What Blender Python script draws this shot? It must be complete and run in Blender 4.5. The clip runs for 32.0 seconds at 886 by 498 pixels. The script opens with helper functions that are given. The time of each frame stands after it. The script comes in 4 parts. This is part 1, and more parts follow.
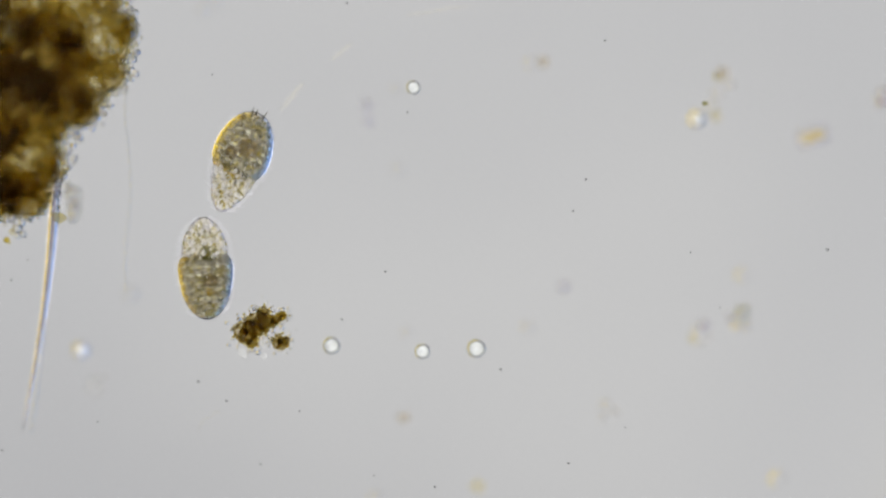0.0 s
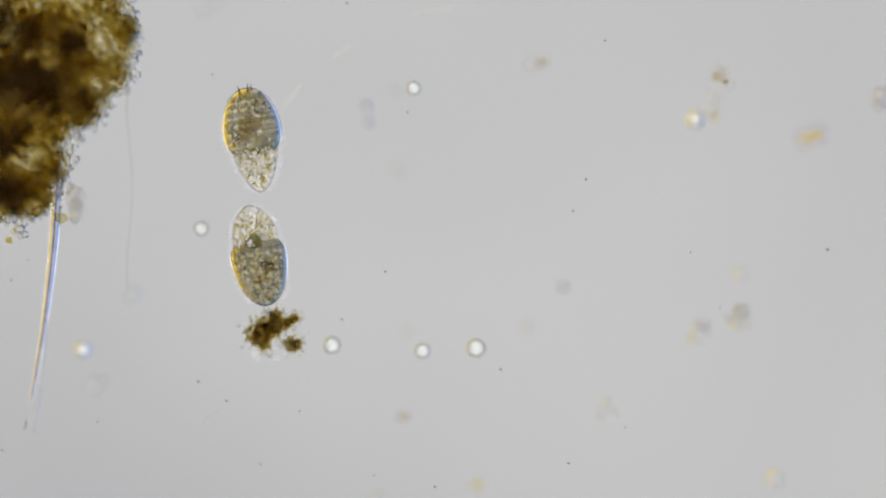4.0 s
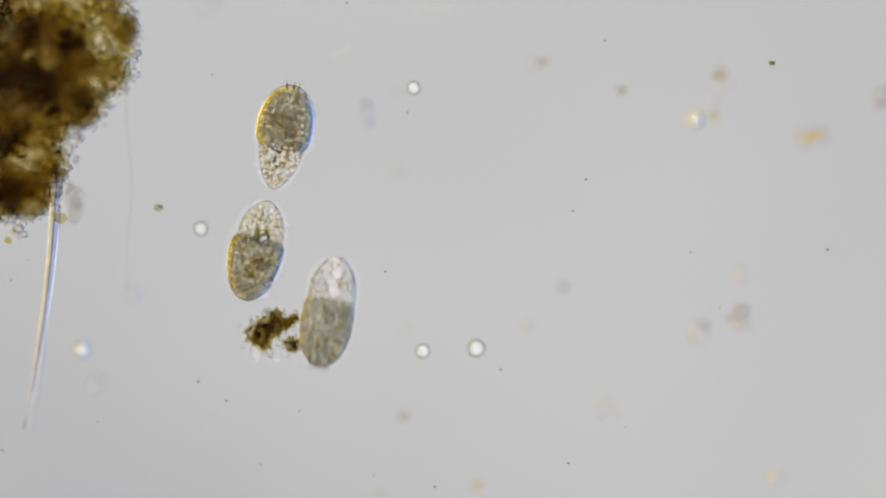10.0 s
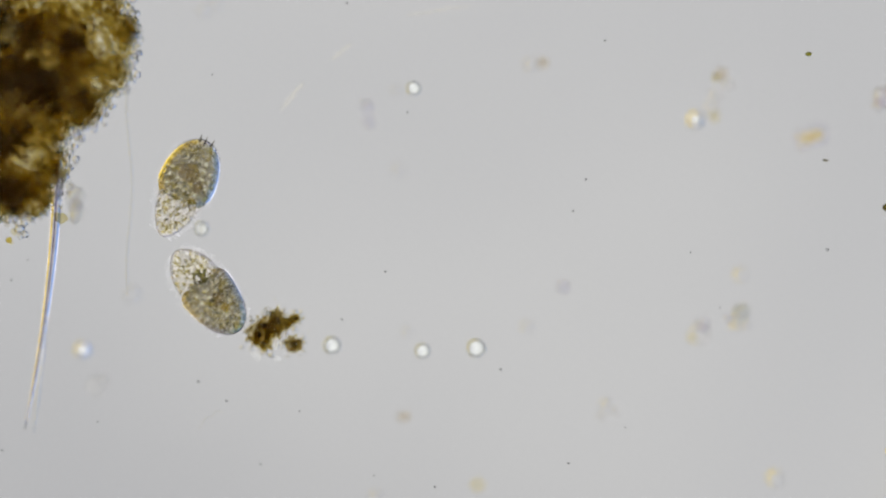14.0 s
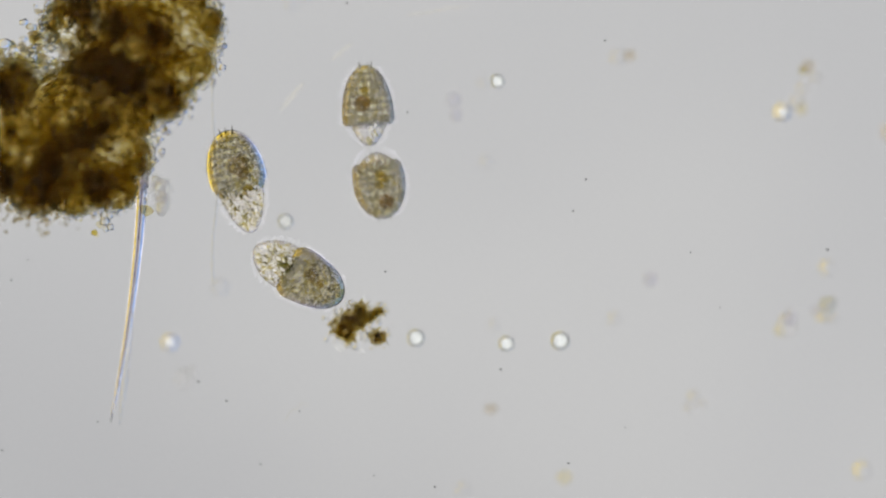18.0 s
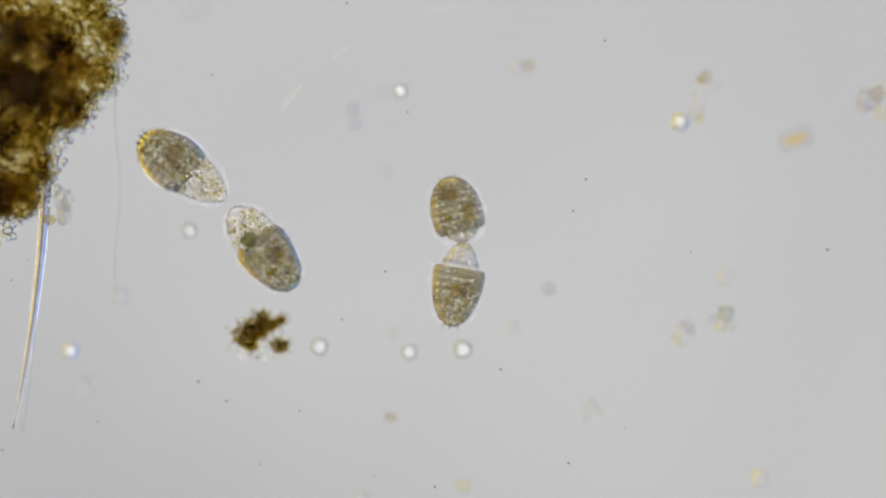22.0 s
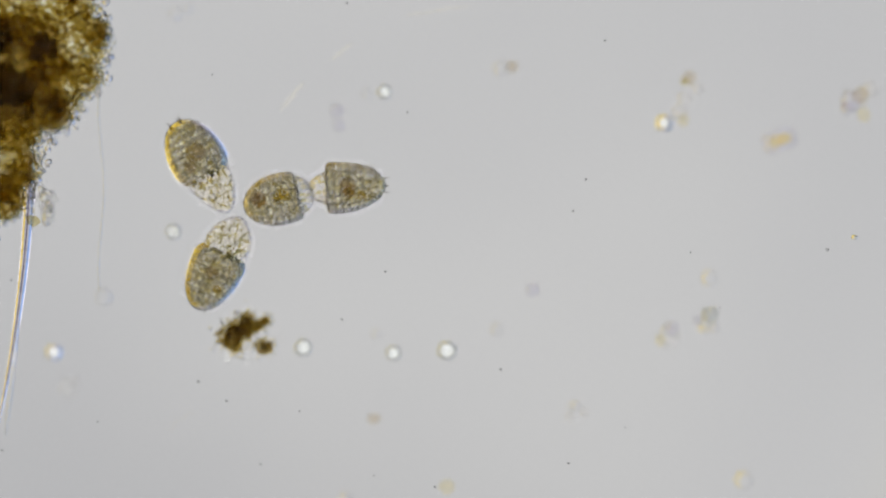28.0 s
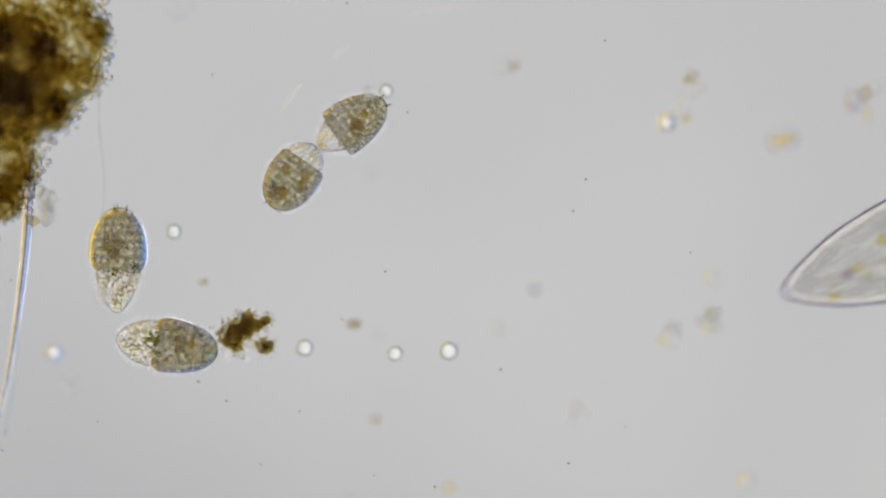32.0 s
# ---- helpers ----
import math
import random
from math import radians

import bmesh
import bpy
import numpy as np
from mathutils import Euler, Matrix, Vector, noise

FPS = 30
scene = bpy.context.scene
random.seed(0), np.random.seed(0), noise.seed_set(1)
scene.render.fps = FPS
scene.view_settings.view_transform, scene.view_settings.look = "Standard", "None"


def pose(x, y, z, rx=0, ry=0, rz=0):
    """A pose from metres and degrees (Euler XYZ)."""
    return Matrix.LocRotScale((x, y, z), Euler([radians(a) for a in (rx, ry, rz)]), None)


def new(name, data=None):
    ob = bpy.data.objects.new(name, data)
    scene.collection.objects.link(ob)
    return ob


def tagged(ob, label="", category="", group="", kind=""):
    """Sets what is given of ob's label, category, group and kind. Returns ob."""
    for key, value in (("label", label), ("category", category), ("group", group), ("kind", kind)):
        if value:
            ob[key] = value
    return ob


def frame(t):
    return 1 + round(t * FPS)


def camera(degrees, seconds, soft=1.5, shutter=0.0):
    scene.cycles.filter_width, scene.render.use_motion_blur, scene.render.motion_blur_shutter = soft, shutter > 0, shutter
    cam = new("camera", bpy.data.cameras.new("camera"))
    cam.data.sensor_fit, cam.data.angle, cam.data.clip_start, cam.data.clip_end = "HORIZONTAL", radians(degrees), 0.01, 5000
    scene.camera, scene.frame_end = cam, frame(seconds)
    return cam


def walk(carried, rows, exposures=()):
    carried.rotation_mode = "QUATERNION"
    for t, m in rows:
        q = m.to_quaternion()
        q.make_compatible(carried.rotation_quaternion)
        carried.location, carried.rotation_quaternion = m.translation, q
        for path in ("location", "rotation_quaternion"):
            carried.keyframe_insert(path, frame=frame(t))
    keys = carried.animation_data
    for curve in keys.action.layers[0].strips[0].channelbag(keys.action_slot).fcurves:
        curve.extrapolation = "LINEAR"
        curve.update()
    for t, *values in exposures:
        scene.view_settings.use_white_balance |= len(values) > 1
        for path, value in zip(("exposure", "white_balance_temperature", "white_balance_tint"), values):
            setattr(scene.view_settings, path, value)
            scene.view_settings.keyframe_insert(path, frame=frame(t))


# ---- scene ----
# A drop of pond water under a microscope: one centimetre here stands for one micrometre there.
cam = camera(14, 32.0, soft=2.0, shutter=0.25)
cam.data.dof.use_dof = True
cam.data.dof.focus_distance = 19.894
cam.data.dof.aperture_fstop = 0.075
# the stage slides under the optics, and the fine focus goes up and down a little: seconds, x, y, height of the focus
STAGE = ((0, 0, 0, -0.06), (1.5, 0, 0, -0.05), (3, 0, 0, 0.02), (8, 0, 0, 0.06), (9, 0, 0, 0.0), (10.5, 0, 0, 0.0), (13, 0, 0, 0.04), (14.5, 0, 0, 0.04),
         (15.2, -0.0125, 0, 0.03), (16.5, -0.2938, -0.025, 0.02), (17, -0.4172, -0.0344, 0.03), (17.5, -0.4531, -0.0391, 0.04), (18, -0.4688, -0.0406, 0.05),
         (19, -0.4656, -0.0406, 0.05), (19.2, -0.4562, -0.0406, 0.05), (19.5, -0.3844, -0.0312, 0.05), (20, -0.1688, -0.0156, 0.06),
         (20.5, -0.0484, -0.0047, 0.1), (21, -0.0281, 0, 0.13), (21.5, 0.0187, 0.0016, 0.13), (22, 0.075, 0.0094, 0.13), (22.5, 0.1375, 0.0141, 0.13),
         (23, 0.1625, 0.0156, 0.13), (25.5, 0.1625, 0.0156, 0.13), (27.5, 0.1656, 0.0156, 0.13), (29, 0.1562, 0.0156, 0.11), (30.5, 0.1562, 0.0156, 0.05),
         (31.5, 0.1562, 0.0156, 0.03), (32, 0.1531, 0.0156, 0.03))
walk(cam, [(t, pose(x, y, 19.894 + z)) for t, x, y, z in STAGE])

# ---- light: the lamp field below the slide (see lamp_glow), pale even fill added all round ----
scene.cycles.transparent_max_bounces = 64
scene.cycles.max_bounces = scene.cycles.transmission_bounces = 24
scene.cycles.caustics_refractive = True
world = bpy.data.worlds.new("ambient_fill")
scene.world = world
world.use_nodes = True
world.node_tree.nodes["Background"].inputs["Color"].default_value = (0.96, 0.96, 1.0, 1)
world.node_tree.nodes["Background"].inputs["Strength"].default_value = 1.5


# ---- materials ----
def nodes_of(name):
    mat = bpy.data.materials.new(name)
    mat.use_nodes = True
    tree = mat.node_tree
    tree.nodes.clear()
    out = tree.nodes.new("ShaderNodeOutputMaterial")
    return mat, tree, out


def grain(tree, scale, fine=4.0, detail=4.0, stretch=(1, 1, 1)):
    """Two scales of noise on the thing's own coordinates, 0 to 1."""
    n, l = tree.nodes, tree.links
    co, info = n.new("ShaderNodeTexCoord"), n.new("ShaderNodeObjectInfo")
    mp = n.new("ShaderNodeMapping")
    mp.inputs["Scale"].default_value = stretch
    l.new(co.outputs["Object"], mp.inputs["Vector"])
    off = n.new("ShaderNodeVectorMath")
    off.operation = "ADD"
    l.new(mp.outputs[0], off.inputs[0])
    l.new(info.outputs["Random"], off.inputs[1])
    a, b = n.new("ShaderNodeTexNoise"), n.new("ShaderNodeTexNoise")
    for node, s in ((a, scale), (b, scale * fine)):
        node.inputs["Scale"].default_value, node.inputs["Detail"].default_value = s, detail
        l.new(off.outputs[0], node.inputs["Vector"])
    mix = n.new("ShaderNodeMath")
    mix.operation = "MULTIPLY_ADD"
    l.new(a.outputs["Fac"], mix.inputs[0])
    mix.inputs[1].default_value = 0.5
    half = n.new("ShaderNodeMath")
    half.operation = "MULTIPLY"
    l.new(b.outputs["Fac"], half.inputs[0])
    half.inputs[1].default_value = 0.5
    l.new(half.outputs[0], mix.inputs[2])
    return mix.outputs[0]


def ramp(tree, fac, stops):
    r = tree.nodes.new("ShaderNodeValToRGB")
    els = r.color_ramp.elements
    while len(els) < len(stops):
        els.new(0.5)
    for el, (p, c) in zip(els, stops):
        el.position, el.color = p, (*c, 1)
    tree.links.new(fac, r.inputs[0])
    return r.outputs[0]


def film(name, dark, light, paint, cover, scale, lo=0.36, hi=0.64, rough=0.45, fine=4.0, stretch=(1, 1, 1), bend=0.0, ior=1.12):
    """A stained, half-clear skin: what it lets through, from dark to light, and a share of its own surface colour."""
    mat, tree, out = nodes_of(name)
    n, l = tree.nodes, tree.links
    g = grain(tree, scale, fine, stretch=stretch)
    clear, skin, mix = n.new("ShaderNodeBsdfTransparent"), n.new("ShaderNodeBsdfPrincipled"), n.new("ShaderNodeMixShader")
    l.new(ramp(tree, g, [(lo, dark), (hi, light)]), clear.inputs["Color"])
    l.new(ramp(tree, g, [(lo, tuple(c * 0.7 for c in paint)), (hi, paint)]), skin.inputs["Base Color"])
    skin.inputs["Roughness"].default_value = rough
    bump = n.new("ShaderNodeBump")
    bump.inputs["Strength"].default_value, bump.inputs["Distance"].default_value = 0.4, 0.01
    l.new(g, bump.inputs["Height"])
    l.new(bump.outputs[0], skin.inputs["Normal"])
    mix.inputs[0].default_value = cover
    through_light = clear
    if bend:
        lens, through_light = n.new("ShaderNodeBsdfRefraction"), n.new("ShaderNodeMixShader")
        lens.inputs["IOR"].default_value, lens.inputs["Roughness"].default_value = ior, 0.03
        l.new(clear.inputs["Color"].links[0].from_socket, lens.inputs["Color"])
        through_light.inputs[0].default_value = bend
        l.new(clear.outputs[0], through_light.inputs[1])
        l.new(lens.outputs[0], through_light.inputs[2])
    l.new(through_light.outputs[0], mix.inputs[1])
    l.new(skin.outputs[0], mix.inputs[2])
    l.new(mix.outputs[0], out.inputs[0])
    return mat


def glassy(name, tint, ior, rough=0.0, share=0.6):
    """Clear matter that bends the light, thinned by plain see-through."""
    mat, tree, out = nodes_of(name)
    n, l = tree.nodes, tree.links
    bend, clear, mix = n.new("ShaderNodeBsdfRefraction"), n.new("ShaderNodeBsdfTransparent"), n.new("ShaderNodeMixShader")
    bend.inputs["IOR"].default_value, bend.inputs["Roughness"].default_value = ior, rough
    bend.inputs["Color"].default_value = clear.inputs["Color"].default_value = (*tint, 1)
    mix.inputs[0].default_value = share
    l.new(clear.outputs[0], mix.inputs[1])
    l.new(bend.outputs[0], mix.inputs[2])
    l.new(mix.outputs[0], out.inputs[0])
    return mat


def sheet_glass(name, gloss):
    mat, tree, out = nodes_of(name)
    n, l = tree.nodes, tree.links
    shine, clear, mix, fr = n.new("ShaderNodeBsdfGlossy"), n.new("ShaderNodeBsdfTransparent"), n.new("ShaderNodeMixShader"), n.new("ShaderNodeFresnel")
    shine.inputs["Roughness"].default_value = 0.05
    fr.inputs["IOR"].default_value = gloss
    l.new(fr.outputs[0], mix.inputs[0])
    l.new(clear.outputs[0], mix.inputs[1])
    l.new(shine.outputs[0], mix.inputs[2])
    l.new(mix.outputs[0], out.inputs[0])
    return mat


def lamp_glow():
    """The lamp's field seen through the condenser: a faintly cloudy disc, darkened to the lower left, its amber and
    blue far rim added out of view.
    """
    mat, tree, out = nodes_of("lamp_field")
    n, l = tree.nodes, tree.links

    def calc(op, a, b=0.0, c=0.0):
        m = n.new("ShaderNodeMath")
        m.operation = op
        for k, v in enumerate((a, b, c)):
            if isinstance(v, (int, float)):
                m.inputs[k].default_value = v
            else:
                l.new(v, m.inputs[k])
        return m.outputs[0]

    def ease(x, lo, hi):
        m = n.new("ShaderNodeMapRange")
        m.interpolation_type = "SMOOTHSTEP"
        l.new(x, m.inputs["Value"])
        m.inputs["From Min"].default_value, m.inputs["From Max"].default_value = lo, hi
        return m.outputs["Result"]

    co, xyz = n.new("ShaderNodeTexCoord"), n.new("ShaderNodeSeparateXYZ")
    l.new(co.outputs["Object"], xyz.inputs[0])
    r = calc("SQRT", calc("ADD", calc("MULTIPLY", xyz.outputs[0], xyz.outputs[0]), calc("MULTIPLY", xyz.outputs[1], xyz.outputs[1])))
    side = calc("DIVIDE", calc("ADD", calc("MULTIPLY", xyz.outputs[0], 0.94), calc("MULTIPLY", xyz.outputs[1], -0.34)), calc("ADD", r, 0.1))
    # amber and blue added out of view to tint refracted edges
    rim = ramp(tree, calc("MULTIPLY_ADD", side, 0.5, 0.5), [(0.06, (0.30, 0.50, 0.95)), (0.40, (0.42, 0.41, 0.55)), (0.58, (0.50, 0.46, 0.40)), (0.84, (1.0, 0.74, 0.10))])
    field = ramp(tree, grain(tree, 0.16, 2.0, 1.0), [(0.32, (0.488, 0.490, 0.502)), (0.66, (0.580, 0.578, 0.574))])
    mixed, fade = n.new("ShaderNodeMix"), n.new("ShaderNodeMix")
    mixed.data_type = fade.data_type = "RGBA"
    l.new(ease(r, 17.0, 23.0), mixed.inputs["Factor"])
    # vignette put into the field's colour: darker towards its lower left
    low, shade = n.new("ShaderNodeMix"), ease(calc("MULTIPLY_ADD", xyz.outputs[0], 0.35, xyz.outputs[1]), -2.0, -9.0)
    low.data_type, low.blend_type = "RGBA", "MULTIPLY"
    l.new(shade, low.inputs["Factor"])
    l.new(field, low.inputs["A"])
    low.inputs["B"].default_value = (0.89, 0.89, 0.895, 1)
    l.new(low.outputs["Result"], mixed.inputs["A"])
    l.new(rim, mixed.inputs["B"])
    # white added beyond the rim, for pale halos at refracted edges
    l.new(ease(r, 50.0, 59.0), fade.inputs["Factor"])
    l.new(mixed.outputs["Result"], fade.inputs["A"])
    fade.inputs["B"].default_value = (1.0, 1.0, 1.05, 1)
    em = n.new("ShaderNodeEmission")
    l.new(fade.outputs["Result"], em.inputs["Color"])
    l.new(em.outputs[0], out.inputs[0])
    return mat


M_GLASS = sheet_glass("slide_glass", 1.1)
M_WATER = sheet_glass("water", 1.06)
M_FIELD = lamp_glow()
M_PLATE = film("shell_plate", (0.74, 0.73, 0.72), (0.97, 0.96, 0.945), (0.34, 0.32, 0.28), 0.02, 30, 0.40, 0.60)
M_LINING = film("shell_lining", (0.80, 0.77, 0.64), (0.985, 0.97, 0.89), (0.4, 0.37, 0.28), 0.02, 24, 0.40, 0.60)
M_JELLY = film("front_jelly", (0.97, 0.965, 0.90), (1.0, 1.0, 1.0), (1.0, 1.0, 0.96), 0.03, 44, 0.42, 0.54)
M_FRONT_SKIN = glassy("front_skin", (0.985, 0.975, 1.0), 1.16, 0.0, 0.4)
M_CONE_SKIN = glassy("cone_skin", (0.99, 0.985, 1.0), 1.14, 0.0, 0.6)
M_PLEAT = film("pleat", (0.86, 0.86, 0.88), (0.97, 0.97, 0.98), (0.8, 0.8, 0.82), 0.05, 30)
M_BUBBLE = film("bubble", (1.0, 1.0, 1.0), (1.0, 1.0, 1.0), (1.0, 1.0, 1.0), 0.6, 30, bend=0.5, ior=1.14)
M_CONE = film("clear_cone", (0.95, 0.95, 0.92), (1.0, 1.0, 1.0), (0.95, 0.95, 0.93), 0.10, 20, bend=0.4, ior=1.12)
M_GRAIN = film("granule", (0.68, 0.67, 0.58), (0.88, 0.87, 0.78), (0.3, 0.27, 0.15), 0.04, 40)
M_FOOD_BROWN = film("brown_food", (0.74, 0.68, 0.56), (0.90, 0.85, 0.75), (0.25, 0.18, 0.08), 0.03, 30)
M_FOOD_GREEN = film("green_food", (0.36, 0.36, 0.08), (0.78, 0.76, 0.36), (0.14, 0.15, 0.03), 0.04, 26, 0.40, 0.60)
M_FOOD_AMBER = film("amber_food", (0.78, 0.66, 0.40), (0.93, 0.84, 0.60), (0.35, 0.25, 0.08), 0.04, 30)
M_FOOD_GOLD = film("golden_food", (0.80, 0.70, 0.24), (0.97, 0.90, 0.52), (0.5, 0.38, 0.08), 0.06, 40)
M_VACUOLE = glassy("vacuole", (1.0, 1.0, 1.0), 1.12, 0.0, 0.35)
M_SPINE = film("spine", (0.4, 0.37, 0.28), (0.6, 0.57, 0.46), (0.25, 0.22, 0.12), 0.2, 30)
M_RIDGE = film("ridge", (0.6, 0.57, 0.5), (0.8, 0.77, 0.7), (0.3, 0.27, 0.2), 0.05, 30)
M_HALO_HAIR = film("cilia", (0.95, 0.95, 0.985), (1.0, 1.0, 1.0), (0.98, 0.97, 1.0), 0.5, 30)
M_ROT = film("rotting_matter", (0.92, 0.90, 0.83), (0.98, 0.97, 0.92), (0.16, 0.11, 0.05), 0.01, 5, 0.36, 0.66, 0.7)
M_ROT_EDGE = film("rotting_crumbs", (0.77, 0.71, 0.50), (1.0, 0.98, 0.80), (0.4, 0.3, 0.1), 0.01, 30)
M_FLOC = film("floc_crumbs", (0.74, 0.68, 0.44), (0.98, 0.95, 0.78), (0.3, 0.25, 0.12), 0.02, 30)
M_ROT_DARK = film("dark_rotting_matter", (0.74, 0.70, 0.58), (0.92, 0.88, 0.78), (0.06, 0.045, 0.025), 0.01, 8)
M_CLEAR = glassy("clear_crumb", (0.985, 0.985, 0.97), 1.28, 0.0, 0.7)
M_PALE_GRAIN = glassy("pale_grain", (0.97, 0.97, 0.95), 1.15, 0.0, 0.5)
# grey tint stands in for a droplet's dark refracted edge
M_BEAD = film("droplet", (0.88, 0.89, 0.88), (0.93, 0.94, 0.93), (0.8, 0.8, 0.78), 0.02, 6, bend=0.5, ior=1.12)
M_SOFT_BEAD = glassy("soft_droplet", (0.97, 0.97, 0.97), 1.24, 0.0, 0.65)
M_FIBRE = film("fibre_core", (0.82, 0.81, 0.83), (0.95, 0.94, 0.95), (0.8, 0.75, 0.75), 0.01, 10, bend=1.0, ior=1.5)
M_THREAD = glassy("thread", (0.99, 0.99, 0.98), 1.3, 0.0, 0.35)
M_FIBRE_LINE = film("fibre_dark_line", (0.55, 0.50, 0.60), (0.75, 0.70, 0.80), (0.3, 0.25, 0.3), 0.02, 20)
M_SLIME = glassy("slime", (0.97, 0.97, 0.98), 1.18, 0.0, 0.9)
M_DUST = film("dust", (0.25, 0.25, 0.25), (0.45, 0.45, 0.45), (0.1, 0.1, 0.1), 0.3, 60)
M_STREAK = film("pale_streak", (1.0, 1.0, 0.98), (1.0, 1.0, 1.0), (0.95, 0.85, 0.6), 0.06, 8)
M_SMUDGE = film("faint_smudge", (0.965, 0.96, 0.95), (1.0, 1.0, 1.0), (0.8, 0.78, 0.75), 0.05, 25, bend=0.15, ior=1.1)
M_SLIPPER = film("slipper_skin", (0.95, 0.95, 0.94), (1.0, 1.0, 1.0), (0.8, 0.8, 0.76), 0.02, 9, 0.42, 0.58, 0.4, 4.0, (0.3, 2.4, 2.4))
M_PLASM = film("slipper_plasm", (0.76, 0.76, 0.75), (0.93, 0.93, 0.91), (0.5, 0.48, 0.42), 0.02, 9, 0.42, 0.58, 0.4, 4.0, (0.3, 2.4, 2.4))
M_BORDER = film("clear_border", (1.0, 1.0, 0.97), (1.0, 1.0, 1.0), (1.0, 0.99, 0.9), 0.12, 12)
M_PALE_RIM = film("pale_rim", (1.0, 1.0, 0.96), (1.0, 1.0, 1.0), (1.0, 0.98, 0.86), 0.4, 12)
M_SLIPPER_EDGE = glassy("slipper_edge", (0.985, 0.98, 0.995), 1.05, 0.0, 0.35)
M_COAT = film("ciliary_coat", (0.50, 0.48, 0.64), (0.70, 0.68, 0.80), (0.5, 0.48, 0.6), 0.04, 30)
M_FOOD_YELLOW = film("yellow_food", (0.92, 0.84, 0.36), (1.0, 0.97, 0.66), (0.6, 0.5, 0.1), 0.06, 40)
M_FOOD_VIOLET = film("violet_food", (0.66, 0.62, 0.66), (0.86, 0.83, 0.86), (0.2, 0.18, 0.2), 0.04, 40)
M_FAINT_BROWN = film("faint_brown", (0.86, 0.81, 0.72), (1.0, 0.98, 0.95), (0.6, 0.55, 0.45), 0.08, 30)
M_FAINT_GOLD = film("faint_gold", (0.985, 0.95, 0.82), (1.0, 0.99, 0.94), (0.7, 0.6, 0.3), 0.04, 30)
M_FAINT_VIOLET = film("faint_violet", (0.91, 0.90, 0.94), (0.99, 0.99, 1.0), (0.7, 0.7, 0.76), 0.04, 25, bend=0.2, ior=1.1)
M_GOLD_CELL = film("golden_plastid", (0.97, 0.90, 0.66), (1.0, 0.96, 0.80), (1.0, 0.85, 0.5), 0.06, 30)
M_DROP_GLINT = film("core_glint", (1.0, 1.0, 1.0), (1.0, 1.0, 1.0), (0.99, 0.99, 0.96), 0.98, 30)
M_SOFT_CORE = film("pale_core", (1.0, 1.0, 1.0), (1.0, 1.0, 1.0), (0.97, 0.97, 0.9), 0.12, 30)
M_PELLICLE = glassy("pellicle", (1.0, 1.0, 1.0), 1.16, 0.0, 1.0)
M_PELLICLE_THIN = glassy("thin_pellicle", (1.0, 1.0, 1.0), 1.15, 0.0, 0.75)
M_STREAKED = film("streaked_shell", (0.50, 0.49, 0.45), (0.90, 0.89, 0.84), (0.4, 0.38, 0.30), 0.02, 26, 0.40, 0.60, 0.45, 3.0, (0.2, 1.0, 1.0))
M_SPARKLE_PAINT = film("white_sparkle_granule", (1.0, 1.0, 0.98), (1.0, 1.0, 1.0), (1.0, 0.99, 0.95), 0.9, 30)
M_YOLK = film("pale_yolk", (0.90, 0.84, 0.50), (1.0, 0.99, 0.82), (0.9, 0.8, 0.4), 0.10, 40)
M_SPECK = film("drifting_speck", (0.3, 0.26, 0.1), (0.6, 0.55, 0.3), (0.2, 0.18, 0.05), 0.2, 60)


# ---- mesh makers ----
def mesh_of(name, bm, mat, smooth=True):
    me = bpy.data.meshes.new(name)
    bm.to_mesh(me)
    bm.free()
    if smooth:
        me.polygons.foreach_set("use_smooth", [True] * len(me.polygons))
    me.materials.append(mat)
    return me


def part(name, bm, mat, parent, label="", smooth=True):
    ob = new(name, mesh_of(name, bm, mat, smooth))
    ob.parent = parent
    return tagged(ob, label)


def thing(name, label, category, at=(0, 0, 0), group=""):
    ob = new(name)
    ob.matrix_world = pose(*at)
    ob.empty_display_size = 0.05
    return tagged(ob, label, category, group)


def lathe(profile, seg=40, wob=0.0, freq=6.0, flat=1.0, seed=0.0):
    """A closed body of revolution round the x axis from (x, r) rows, slightly uneven."""
    bm = bmesh.new()
    rings = []
    for x, r in profile:
        ring = []
        for k in range(seg):
            a = 2 * math.pi * k / seg
            p = Vector((x, r * math.cos(a), r * math.sin(a)))
            q = 1 + wob * noise.noise(p * freq + Vector((seed, seed, seed)))
            ring.append(bm.verts.new((x, p.y * q, p.z * q * flat)))
        rings.append(ring)
    for u, v in zip(rings, rings[1:]):
        for k in range(seg):
            bm.faces.new((u[k], u[(k + 1) % seg], v[(k + 1) % seg], v[k]))
    bm.faces.new(rings[0][::-1])
    bm.faces.new(rings[-1])
    bmesh.ops.recalc_face_normals(bm, faces=bm.faces)
    return bm


def lump(bm, at, size, sub=2, wob=0.3, freq=3.0, seed=0.0):
    """Adds one uneven pebble-like body to bm."""
    got = bmesh.ops.create_icosphere(bm, subdivisions=sub, radius=1.0)["verts"]
    for v in got:
        d = v.co.normalized()
        k = 1 + wob * noise.noise(d * freq + Vector((seed, 2.3 * seed, -seed))) + 0.4 * wob * noise.noise(d * freq * 3 + Vector((seed, 0, 0)))
        v.co = Vector((d.x * size[0] * k, d.y * size[1] * k, d.z * size[2] * k)) + Vector(at)


def pebble(at, size, sub=2, wob=0.3, freq=3.0, seed=0.0):
    bm = bmesh.new()
    lump(bm, at, size, sub, wob, freq, seed)
    return bm


